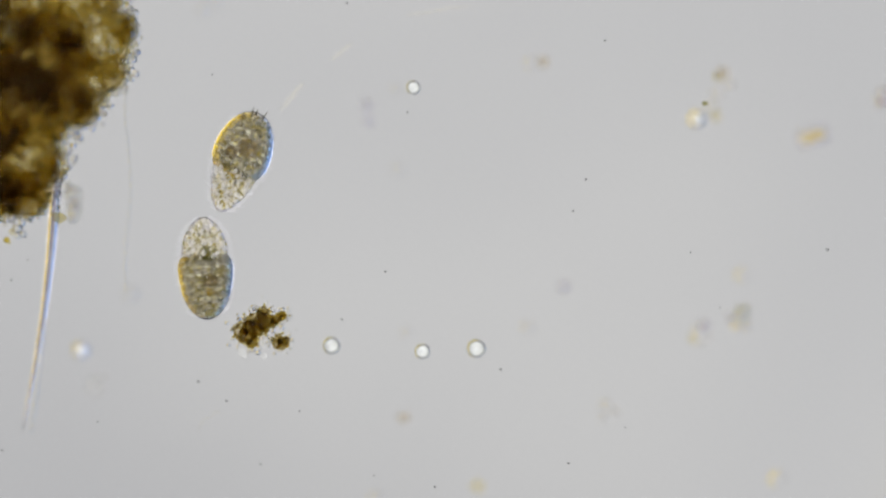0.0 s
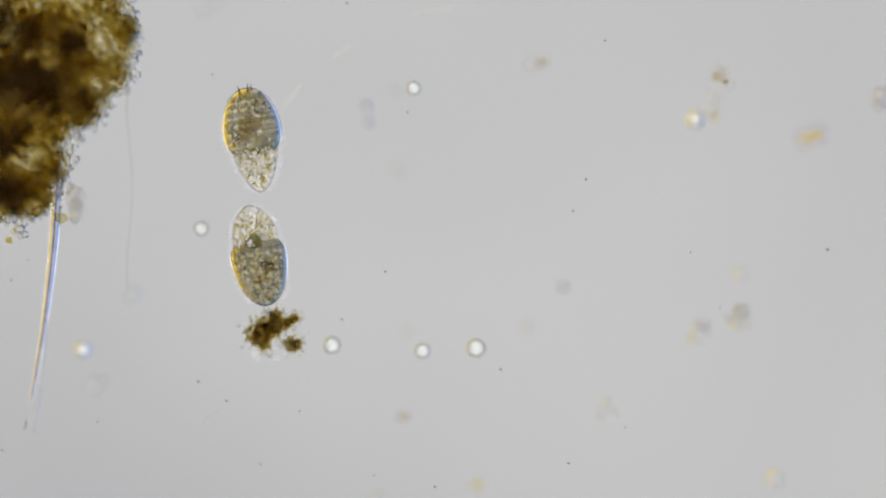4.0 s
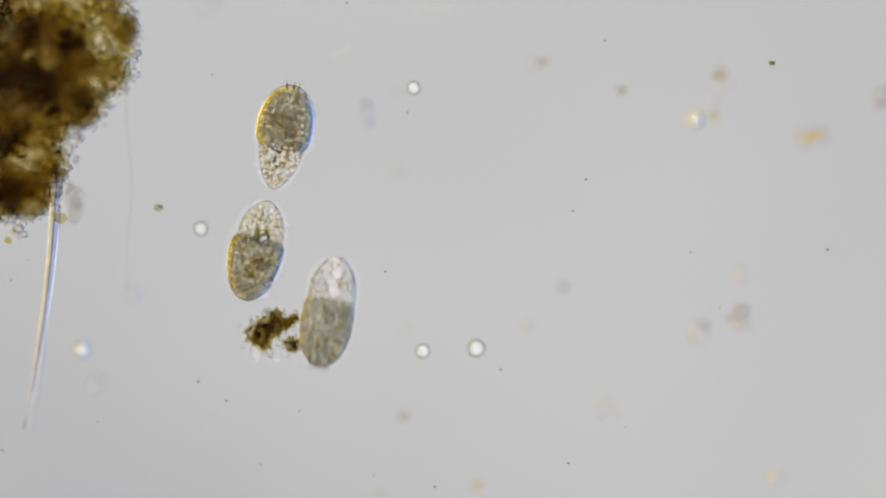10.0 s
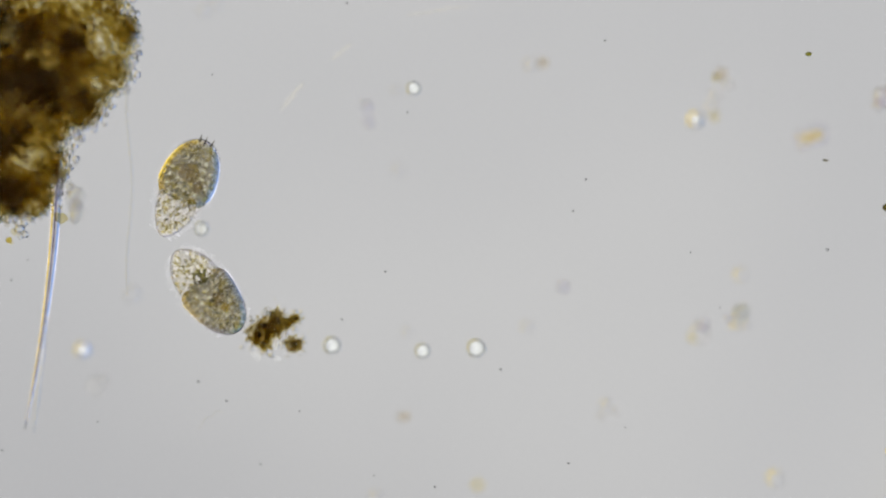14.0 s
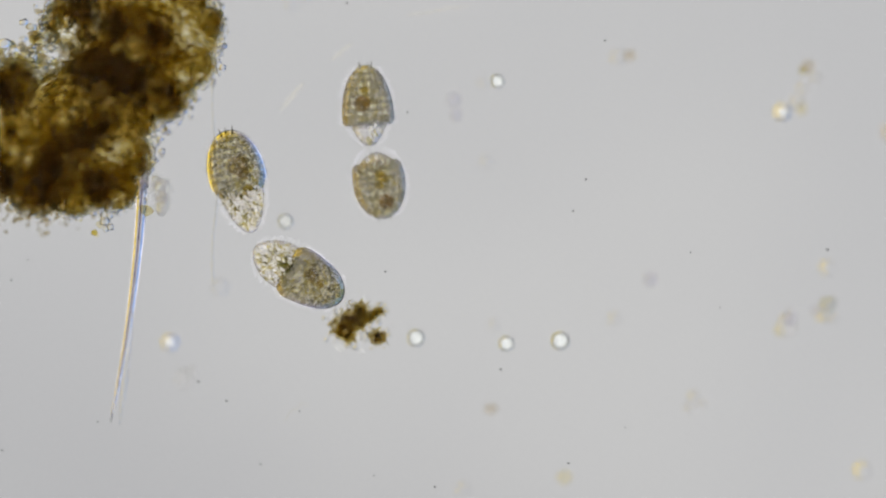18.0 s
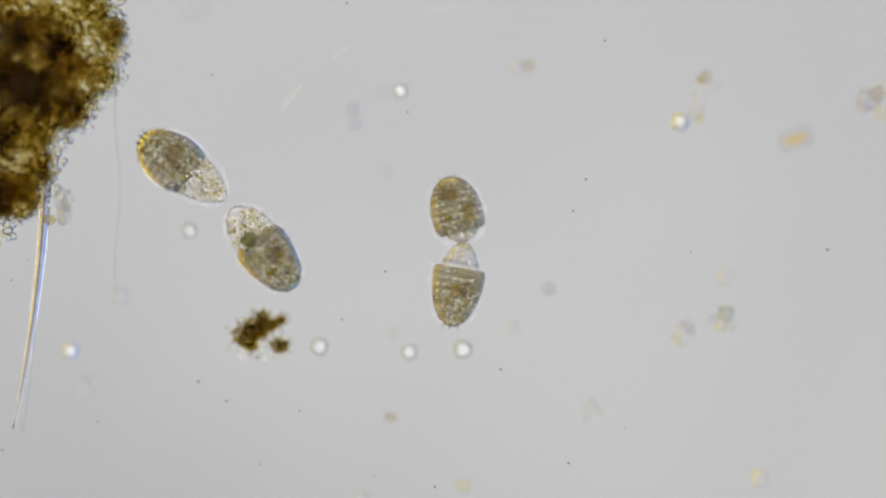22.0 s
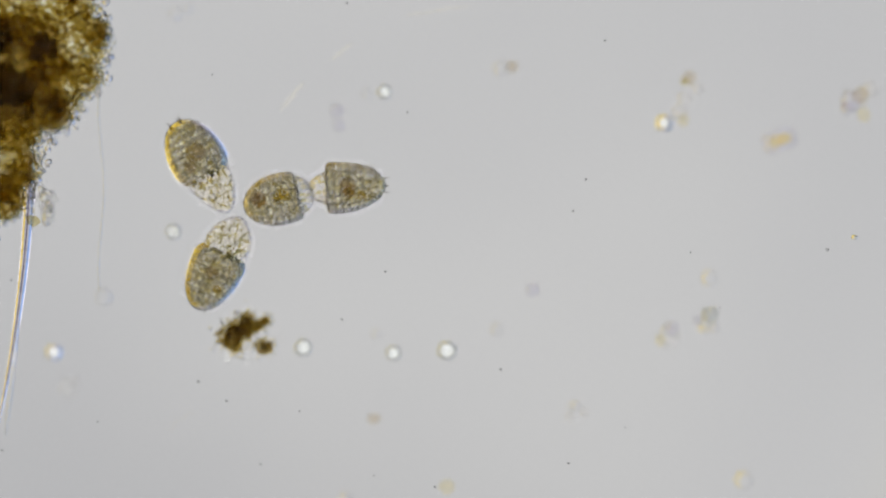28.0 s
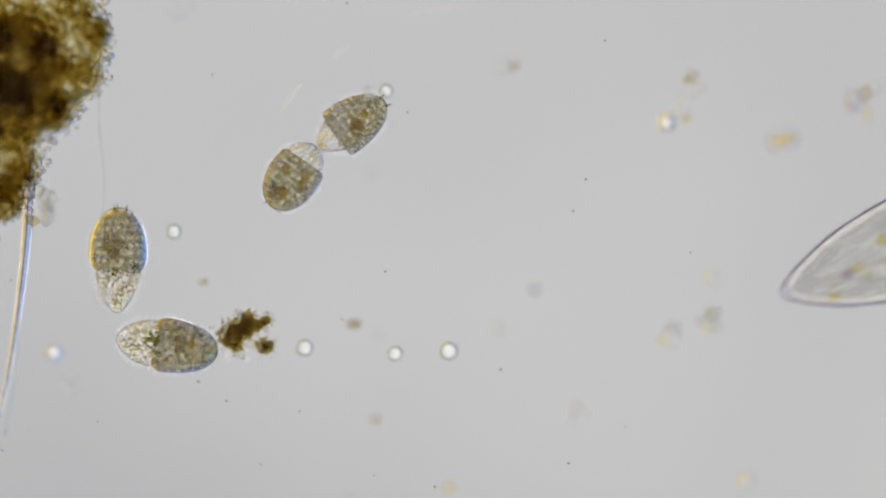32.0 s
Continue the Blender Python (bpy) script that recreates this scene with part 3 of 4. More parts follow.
def heap():
    body = thing("detritus_clump", "dark brown clump of rotting plant matter with golden translucent edges", "debris")
    rnd = random.Random(11)
    spots = ((181, 73, 58), (101, 73, 70), (51, 143, 82), (141, 153, 55), (190, 128, 36), (-29, 213, 80), (71, 213, 56), (-89, 263, 75),
             (11, 303, 66), (75, 290, 42), (-89, 343, 48), (-19, 352, 42), (52, 342, 42), (-129, 243, 50), (-205, 270, 80), (-225, 350, 48), (141, 190, 34), (-28, 52, 44), (-128, 165, 44), (160, 20, 60), (70, 5, 60), (215, 50, 26))
    for i, (x, y, r) in enumerate(p for p in spots if p[2] > (33 if p[1] > 75 else 65)):
        s = r / 320
        part("lump", pebble(at(x, y, rnd.uniform(0.25, 0.38)), (s * 0.95, s * 0.95, min(0.15, s * 0.8)), 4, 0.22, 2.2, i * 1.7), M_ROT, body)
    cores = ((-4, 35, 34), (14, 140, 50), (80, 160, 50), (-80, 345, 46), (5, 245, 42), (125, 75, 34), (-140, 185, 30), (148, 180, 22), (20, 340, 30), (-160, 330, 42), (60, 60, 34), (-40, 300, 34))
    for i, (x, y, r) in enumerate(cores):
        part("dark_lump", pebble(at(x, y, 0.36), (r / 320 * 0.8, r / 320 * 0.74, 0.12), 4, 0.4, 2.4, i * 2.9 + 40), M_ROT, body, "nearly black lump")
    fill, dark, bright = [], [], []
    while len(fill) < 24000:
        px, py = rnd.uniform(-310, 245), rnd.uniform(-60, 400)
        k = min(math.hypot(px - x, py - y) / r for x, y, r in spots)
        thick = 0.6 + 0.8 * noise.noise((px / 50, py / 50, 3.1)) + 0.3 * noise.noise((px / 22, py / 22, 7.7))
        if k > 1.0 or rnd.random() > thick:
            continue
        inside = k < 0.86
        s = rnd.uniform(1.6, 4.4) / 320
        row = (at(px, py, rnd.uniform(0.3, 0.54) if inside else rnd.uniform(-0.1, 0.15)), (s * rnd.uniform(0.7, 1.6), s, s * 0.8))
        (bright if k > 0.9 and rnd.random() < 0.65 else fill).append(row)
    for x, y, r in cores:
        for _ in range(int(r * r * 0.46)):
            s = rnd.uniform(2, 5) / 320
            dark.append((at(rnd.gauss(x, r * 0.6), rnd.gauss(y, r * 0.6), rnd.uniform(0.2, 0.46)), (s * rnd.uniform(0.8, 1.5), s, s * 0.8)))
    # fine sharp grains on the underside, towards the open water
    for _ in range(5200):
        px, py = rnd.uniform(-310, 245), rnd.uniform(-60, 400)
        k = min(math.hypot(px - x, py - y) / r for x, y, r in spots)
        if 0.62 < k < 1.02:
            s = rnd.uniform(1.3, 3.2) / 320
            rnd.choice((fill, dark, bright, bright)).append((at(px, py, rnd.uniform(-0.06, 0.14)), (s * rnd.uniform(0.7, 1.7), s, s)))
    # a loose seam of small clear and golden grains round the rim
    for _ in range(9000):
        x, y, r = rnd.choice(spots)
        a, k = rnd.uniform(0, 6.283), 0.98 + abs(rnd.gauss(0, 0.13))
        px, py = x + r * k * math.cos(a), y + r * k * math.sin(a)
        if any((px - u) ** 2 + (py - v) ** 2 < (w * 0.93) ** 2 for u, v, w in spots):
            continue
        s = rnd.uniform(1.2, 4.2) / 320
        (fill if rnd.random() < 0.04 else bright).append((at(px, py, rnd.uniform(-0.17, 0.1)), (s * rnd.uniform(0.7, 1.5), s, s)))
    # loose grains on the thin side of the clump
    for _ in range(260):
        f = rnd.random()
        p = at(-150 + 115 * f + rnd.gauss(0, 22), 185 - 150 * f + rnd.gauss(0, 26), rnd.uniform(-0.15, 0.2))
        s = rnd.uniform(3, 10) / 320
        rnd.choice((bright, bright, fill, dark)).append((p, (s * rnd.uniform(0.8, 1.6), s, s)))
    # larger clear grains that fray out into the open water
    beads = []
    for _ in range(200):
        x, y, r = rnd.choice(((181, 73, 58), (190, 128, 36), (141, 190, 34), (120, 225, 20), (95, 270, 26), (75, 290, 42), (52, 342, 42), (215, 50, 26), (5, 352, 42), (212, 15, 20)))
        a, k = rnd.uniform(-1.5, 1.5), r + abs(rnd.gauss(0, 11)) - 2
        s = rnd.uniform(2, 6.5) / 320
        beads.append((at(x + k * math.cos(a), y + k * math.sin(a), rnd.uniform(-0.15, 0.3)), (s * rnd.uniform(0.8, 1.5), s, s)))
    crumbs("clear_grains", beads, M_SLIME, body, "larger clear grains fraying into the water", 9)
    crumbs("crumbs", fill, M_ROT_EDGE, body, "golden brown crumbs", 2)
    crumbs("dark_crumbs", dark, M_ROT_DARK, body, "nearly black crumbs", 3)
    crumbs("clear_crumbs", bright, M_CLEAR, body, "small clear crumbs at the rim", 4)
    return body


heap()


def small_floc():
    body = thing("debris_floc", "small brown floc of debris with pale crumbs at its rim", "debris", at(463, 580, -0.15))
    rnd = random.Random(4)
    lumps = ((-28, 8, 21), (-14, -8, 20), (0, -4, 18), (-18, 22, 15), (4, -24, 14), (36, -20, 9), (21, -12, 11), (35, 25, 16))
    for i, (x, y, r) in enumerate(lumps):
        s = 0.95 * r / 320
        part("lump", pebble((x / 320, -y / 320, rnd.uniform(-0.02, 0.02)), (s, s * 0.9, s * 0.8), 3, 0.6, 2.6, i * 2.1), M_ROT_DARK if i in (0, 1, 2, 4, 7) else M_FLOC, body)
    fill, dark, bright = [], [], []
    for _ in range(780):
        x, y, r = rnd.choices(lumps, weights=[q[2] ** 1.7 for q in lumps])[0]
        a, k = rnd.uniform(0, 6.283), abs(rnd.gauss(0, 0.7))
        s = rnd.uniform(1.4, 4.4) / 320
        row = (((x + r * k * math.cos(a)) / 320, -(y + r * k * math.sin(a)) / 320, rnd.uniform(-0.06, 0.08)), (s, s * rnd.uniform(0.7, 1.4), s))
        (bright if k > 1.12 else dark if rnd.random() < 0.1 else fill).append(row)
    # bristles and single pale grains that stand off the rim
    for _ in range(34):
        x, y, r = rnd.choice(lumps)
        a = rnd.uniform(0, 6.283)
        for k in range(3):
            s, d = (3.6 - 0.6 * k) / 320, 0.8 * r + 5 * k
            (fill if k == 0 else bright).append((((x + d * math.cos(a)) / 320, -(y + d * math.sin(a)) / 320, 0.02), (s, s, s)))
    for x, y, r in ((3, 29, 7), (-34, 42, 8), (6, 50, 6), (-28, 50, 5), (-56, -10, 4), (44, -32, 4), (10, -44, 5), (48, -14, 4)):
        part("pale_grain", pebble((x / 320, -y / 320, 0.02), (r / 320, r / 320, r / 320), 2, 0.15, 2.0, x), M_SOFT_CORE, body, "clear shining grain")
    crumbs("dark_crumbs", dark, M_ROT_DARK, body, "dark brown crumbs", 15)
    crumbs("crumbs", fill, M_FLOC, body, "golden brown crumbs", 5)
    crumbs("clear_crumbs", bright, M_CLEAR, body, "pale clear crumbs", 6)
    return body


floc = small_floc()


# ---- fibre and thin thread beside the heap ----
def fibre():
    body = thing("glassy_fibre", "long tapering glassy fibre leaning out of the clump", "fibre")
    n = 24
    mid, rad = [], []
    for i in range(n + 1):
        f = i / n
        x, y, z = 105 - 10 * f - 51 * f * f, 262 + 498 * f, 0.05 + 0.2 * f * f
        w = (11.5 * (1 - f) ** 0.6 + 0.3) * min(1.0, 0.15 + 14 * f)
        mid.append(at(x, y, z)), rad.append(w / 320)
    part("core", strand(mid, rad, 20), M_FIBRE, body)
    # strand added for the dark line that refraction gives the fibre
    part("marrow", strand([(x, y, z + r) for (x, y, z), r in zip(mid, rad)][:-3], [0.14 * r for r in rad][:-3], 8), M_FIBRE_LINE, body, "thin dark violet line added for the fibre's refraction")
    part("side_strand", strand([at(84 - 24 * k / 8, 560 + 205 * k / 8, 0.2 + 0.08 * k / 8) for k in range(9)], [(0.5 + 4.5 * math.sin(math.pi * (k + 0.4) / 9)) / 320 for k in range(9)], 10), M_THREAD, body, "clear thin strand beside the fibre")
    part("knot", pebble(at(108, 386, 0.06), (0.035, 0.03, 0.03), 3, 0.4, 2.5, 3), M_ROT_EDGE, body, "brown knot")
    return body


fibre()
thread = thing("thin_thread", "very thin pale thread hanging off the clump", "thread")
part("thread", strand([at(230 - 5 * math.sin(i / 40 * 9), 120 + 400 * i / 40, 0.15) for i in range(41)], [0.006] * 41, 8), M_THREAD, thread)
flagellum = thing("loose_filament", "loose curled pale filament in the water", "thread")
part("filament", strand([at(350 + 2.2 * i, 758 - 30 * math.sin(i / 20 * 1.6) + 3 * math.sin(i * 0.7), 0.05) for i in range(21)], [0.004] * 21, 6), M_STREAK, flagellum)


# ---- droplets and small loose bits ----
SURFACE = 0.55


def droplet(px, py, r, z, label, mat, core=0.0):
    body = thing("droplet", label, "droplet", at(px, py, z), "droplets in the water")
    s = r / 320
    part("bead", pebble((0, 0, 0), (s, s, s), 4, 0.03, 1.5, px), mat, body)
    # the white core is painted in for the light a droplet focuses
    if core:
        part("core", pebble((0, 0, 0), (s * core, s * core, s * core), 3, 0.05, 1.5, px), M_DROP_GLINT, body, "white core painted for the light the droplet focuses")
    return body


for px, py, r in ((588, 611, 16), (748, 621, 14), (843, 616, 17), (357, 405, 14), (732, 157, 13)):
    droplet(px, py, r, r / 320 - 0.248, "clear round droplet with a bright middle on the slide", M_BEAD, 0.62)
for px, py, r in ((147, 619, 16), (1230, 212, 16)):
    droplet(px, py, r, SURFACE - r / 320, "clear round droplet with a bright middle", M_SOFT_BEAD, 0.4)
for px, py, r in ((235, 521, 15), (706, 300, 11), (702, 160, 9), (940, 115, 13), (933, 578, 11), (665, 880, 12), (362, 18, 12), (385, 10, 9), (720, 588, 9), (1310, 487, 14), (1371, 846, 16)):
    droplet(px, py, r, SURFACE - r / 320, "faint pale droplet below the water surface", M_VACUOLE)


def bit(px, py, z, pieces, label, spread):
    z = SURFACE - max(p[2] for p in pieces) / 320 if z > 0.35 else z
    body = thing("debris_bit", label, "debris", at(px, py, z), "small debris bits")
    for i, (x, y, s, mat) in enumerate(pieces):
        part("crumb", pebble((x / 320, -y / 320, 0), (s / 320, s / 320 * spread, s / 320), 3, 0.45, 2.2, px + i), mat, body)
    return body


PALE = "pale blurred bit of debris"
bit(1275, 132, 0.8, ((0, 0, 12, M_FAINT_BROWN), (-8, 6, 7, M_ROT_EDGE), (14, 18, 10, M_SMUDGE)), "brownish blurred bit of debris", 0.9)
bit(1262, 182, 0.8, ((4, -12, 11, M_SMUDGE), (-4, 10, 12, M_SMUDGE), (2, 24, 9, M_FAINT_GOLD), (-30, 32, 9, M_CLEAR)), PALE, 1.2)
bit(960, 112, 0.9, ((0, 0, 10, M_FAINT_BROWN), (-6, 4, 7, M_SMUDGE)), "brownish blurred bit of debris", 1.0)
bit(650, 190, 0.8, ((0, 0, 11, M_FAINT_VIOLET), (3, 26, 10, M_FAINT_VIOLET), (-4, -6, 7, M_SMUDGE)), PALE, 1.0)
bit(1562, 172, 0.9, ((0, 0, 16, M_FAINT_VIOLET), (16, -10, 13, M_FAINT_BROWN), (-6, 12, 11, M_FAINT_VIOLET), (32, -20, 12, M_SMUDGE), (22, 24, 11, M_FAINT_GOLD)), "greyish blurred bit of debris", 1.1)
bit(1306, 565, 0.5, ((-4, 8, 11, M_VACUOLE), (6, -12, 13, M_BEAD), (-16, -2, 8, M_FAINT_VIOLET), (12, 10, 9, M_VACUOLE), (-6, 10, 5, M_FAINT_GOLD)), "cluster of clear crumbs", 1.0)
bit(1238, 590, 0.9, ((0, 0, 16, M_SMUDGE), (6, -14, 11, M_FAINT_VIOLET), (-14, 8, 8, M_FAINT_GOLD)), PALE, 1.2)
bit(1072, 722, 0.7, ((0, -6, 10, M_VACUOLE), (-8, 14, 9, M_SMUDGE), (16, 6, 8, M_SMUDGE)), PALE, 0.9)
bit(997, 508, 0.9, ((0, 0, 11, M_FAINT_VIOLET),), PALE, 1.0)
bit(715, 737, 0.9, ((0, 0, 11, M_FAINT_BROWN),), "faint brown bit of debris", 0.8)
bit(170, 682, 0.9, ((0, 0, 14, M_SMUDGE), (14, -10, 9, M_SMUDGE)), PALE, 1.1)
bit(845, 858, 0.9, ((0, 0, 13, M_FAINT_GOLD),), "faint yellowish bit of debris", 0.9)
bit(130, 345, 0.3, ((0, 0, 7, M_CLEAR), (7, 9, 5, M_CLEAR), (4, 22, 6, M_CLEAR), (10, 30, 5, M_CLEAR), (-6, -14, 6, M_CLEAR), (2, 42, 6, M_CLEAR), (9, -6, 4, M_CLEAR), (-2, 31, 4, M_FAINT_GOLD), (12, 18, 4, M_CLEAR), (3, 4, 16, M_SMUDGE), (6, 28, 14, M_SMUDGE)), "pale jelly of clear crumbs beside the fibre", 1.3)
bit(35, 405, 0.1, ((0, 0, 8, M_CLEAR), (8, -8, 6, M_CLEAR), (-9, 6, 6, M_FAINT_GOLD), (-18, 20, 5, M_FOOD_GOLD), (-14, 25, 3.5, M_FAINT_GOLD), (10, 10, 6, M_CLEAR), (2, 14, 5, M_CLEAR)), "clear and golden crumbs under the clump", 1.0)


def yellow_cell():
    body = thing("yellow_cell", "blurred golden box-shaped algal cell", "alga", at(1435, 243, 0.5))
    bm = bmesh.new()
    bmesh.ops.create_cube(bm, size=1.0)
    for v in bm.verts:
        v.co = Vector((v.co.x * 60 / 320, v.co.y * 38 / 320, v.co.z * 0.08))
    bmesh.ops.bevel(bm, geom=list(bm.edges), offset=0.02, segments=3, affect="EDGES")
    wall = part("cell_wall", bm, M_FAINT_VIOLET, body, "pale violet cell wall")
    wall.rotation_euler.z = radians(18)
    for x in (-7, 9):
        p = part("chloroplast", pebble((x / 320, 0, 0), (12 / 320, 10 / 320, 0.025), 3, 0.2, 2, x), M_GOLD_CELL, body, "golden plastid")
        p.rotation_euler.z = radians(18)
    return body


yellow_cell()

# ---- dust that rides with the optics ----
lens_dust = thing("lens_dust", "tiny dark dust specks and pale scratches riding with the optics", "dust")
SPECKS = ((1464, 442, 3), (351, 676, 3), (886, 654, 2.4), (1037, 318, 2.4), (1014, 374, 2.4), (682, 481, 2.2), (721, 199, 2), (605, 566, 2), (530, 728, 1.8), (401, 710, 2.2), (461, 822, 2), (1006, 820, 2), (770, 862, 2.2), (662, 842, 1.6),
          (1071, 72, 2), (20, 496, 2.2), (4, 797, 2), (1106, 757, 1.8), (614, 6, 2), (376, 132, 1.6), (49, 460, 1.6), (1222, 447, 1.6), (173, 747, 1.6), (1274, 545, 1.6))
for px, py, r in SPECKS:
    q = 0.8 * r / 320
    cx, cy, cz = at(px, py, 0.06)
    part("speck", strand([(cx + q * math.cos(0.628 * k), cy + q * math.sin(0.628 * k), cz) for k in range(11)], [0.0008 + 0.0003 * r] * 11, 6), M_DUST, lens_dust)
for x, y, u, v, r in ((495, 195, 540, 145, 4), (585, 106, 626, 76, 3.5), (720, 26, 830, 12, 2.5)):
    part("scratch", strand([at(x + (u - x) * k / 8, y + (v - y) * k / 8 + 1.5 * math.sin(k * 0.8), 0.32) for k in range(9)], [r / 320 * (0.3 + 0.7 * math.sin(math.pi * (k + 0.5) / 9)) for k in range(9)], 8), M_STREAK, lens_dust, "pale scratch")

# ---- tiny drifting flagellates ----
drifters = []
for i, (s, mat) in enumerate(((4.5, M_FOOD_GREEN), (10, M_FOOD_BROWN), (7, M_FOOD_GREEN), (7, M_FOOD_BROWN), (3, M_SPECK), (8, M_SPECK), (8, M_YOLK), (5, M_CLEAR), (7, M_FOOD_GOLD), (6, M_FOOD_GOLD), (8, M_FAINT_BROWN), (12, M_CLEAR), (7, M_SPINE), (7, M_FOOD_VIOLET), (9, M_FAINT_BROWN), (5, M_FOOD_GREEN))):
    speck = thing("flagellate", "tiny drifting flagellate cell", "flagellate", group="drifting flagellates")
    part("cell", pebble((0, 0, 0), (s / 320 * 1.25, s / 320 * 0.85, s / 320 * 0.8), 3, 0.2, 2, i), mat, speck)
    part("eyespot", pebble((s / 320 * 0.5, s / 320 * 0.3, 0.006), (s / 900, s / 900, s / 900), 1, 0.1, 2, i), M_FOOD_GREEN, speck, "darker spot")
    drifters.append(speck)


def swim(x, y, z, heading, roll):
    return pose(x, y, z, 0, 0, heading) @ pose(0, 0, 0, roll)


def motions():
    walk(front_c, [(t, pose(d, 0, 0)) for t, d in ((0, 0), (19, 0), (21, 0.02), (22, 0.03), (23.5, 0), (27.5, -0.01), (29.5, 0.01), (30, -0.01), (32, 0))])
    walk(front_d, [(t, pose(d, 0, 0)) for t, d in ((0, -0.03), (18.5, -0.03), (20, -0.025), (21.5, -0.03), (22.2, -0.02), (23, 0.01), (25, 0.02), (28, 0.0), (29, -0.04), (30, 0.0), (32, 0.02))])
    walk(cell_a, [
        (0, swim(-1.127, 0.466, 0, -111.5, 0)), (0.5, swim(-1.114, 0.530, 0, -100.6, 7)), (1, swim(-1.106, 0.625, 0, -102.5, 14)), (1.5, swim(-1.194, 0.561, 0, -97.3, 21)),
        (2, swim(-1.159, 0.644, 0, -93.3, 28)), (2.5, swim(-1.175, 0.486, 0, -106.5, 35)), (3, swim(-1.153, 0.431, 0, -113.1, 42)), (3.5, swim(-1.088, 0.578, 0, -96.5, 49)),
        (5.5, swim(-1.013, 0.605, 0, -61.0, 77)), (6, swim(-1.031, 0.636, 0, -64.7, 84)), (6.5, swim(-0.989, 0.617, 0, -55.7, 91)), (7, swim(-1.044, 0.616, 0, -61.5, 98)),
        (7.5, swim(-1.048, 0.716, 0, -66.6, 105)), (8, swim(-1.056, 0.658, 0, -79.6, 112)), (8.5, swim(-0.977, 0.605, 0, -88.4, 119)), (9, swim(-0.936, 0.581, 0, -91.6, 126)),
        (9.5, swim(-0.934, 0.577, 0, -99.3, 133)), (10, swim(-0.883, 0.605, 0, -101.3, 140)), (10.5, swim(-0.891, 0.463, 0, -113.1, 147)), (11, swim(-0.892, 0.472, 0, -137.6, 154)),
        (11.5, swim(-1.041, 0.397, 0, -142.1, 161)), (12, swim(-1.100, 0.391, 0, -142.2, 168)), (12.5, swim(-1.180, 0.417, 0, -136.7, 175)), (13, swim(-1.253, 0.375, 0, -134.6, 182)),
        (13.5, swim(-1.375, 0.358, 0, -125.6, 189)), (14, swim(-1.434, 0.323, 0, -114.8, 196)), (14.5, swim(-1.530, 0.294, 0, -100.9, 203)), (16.5, swim(-1.562, 0.319, 0, -85.0, 231)),
        (17, swim(-1.567, 0.312, 0, -87.4, 238)), (17.5, swim(-1.589, 0.294, 0, -88.4, 245)), (18, swim(-1.594, 0.319, 0, -75.8, 252)), (18.5, swim(-1.586, 0.333, 0, -77.8, 259)),
        (19, swim(-1.587, 0.341, 0, -77.6, 266)), (19.5, swim(-1.577, 0.364, 0, -76.5, 273)), (20, swim(-1.573, 0.470, 0, -73.2, 280)), (20.5, swim(-1.484, 0.466, 0, -62.7, 287)),
        (21, swim(-1.472, 0.423, 0, -52.4, 294)), (21.5, swim(-1.436, 0.486, 0, -54.9, 301)), (22, swim(-1.356, 0.450, 0, -36.1, 308)), (22.5, swim(-1.245, 0.450, 0, -7.7, 315)),
        (23, swim(-1.233, 0.444, 0, -12.2, 322)), (23.5, swim(-1.261, 0.433, 0, -7.3, 329)), (24, swim(-1.305, 0.475, 0, -23.1, 336)), (24.5, swim(-1.242, 0.473, 0, -31.6, 343)),
        (25, swim(-1.267, 0.522, 0, -39.5, 350)), (25.5, swim(-1.203, 0.513, 0, -40.0, 357)), (27.5, swim(-1.311, 0.602, 0, -58.1, 385)), (28, swim(-1.164, 0.461, 0, -58.8, 392)),
        (28.5, swim(-1.095, 0.527, 0, -76.5, 399)), (29, swim(-1.000, 0.412, 0, -90.0, 406)), (29.5, swim(-0.992, 0.375, 0, -114.5, 413)), (30, swim(-1.278, 0.022, 0, -132.8, 420)),
        (30.5, swim(-1.395, 0.003, 0, -118.6, 427)), (31, swim(-1.445, -0.009, 0, -113.7, 434)), (31.5, swim(-1.467, 0.038, 0, -117.7, 441)), (31.6, swim(-1.560, 0.011, 0, -103.6, 442)),
        (31.7, swim(-1.633, -0.103, 0, -90.0, 444)), (32, swim(-1.641, -0.059, 0, -91.3, 448))])
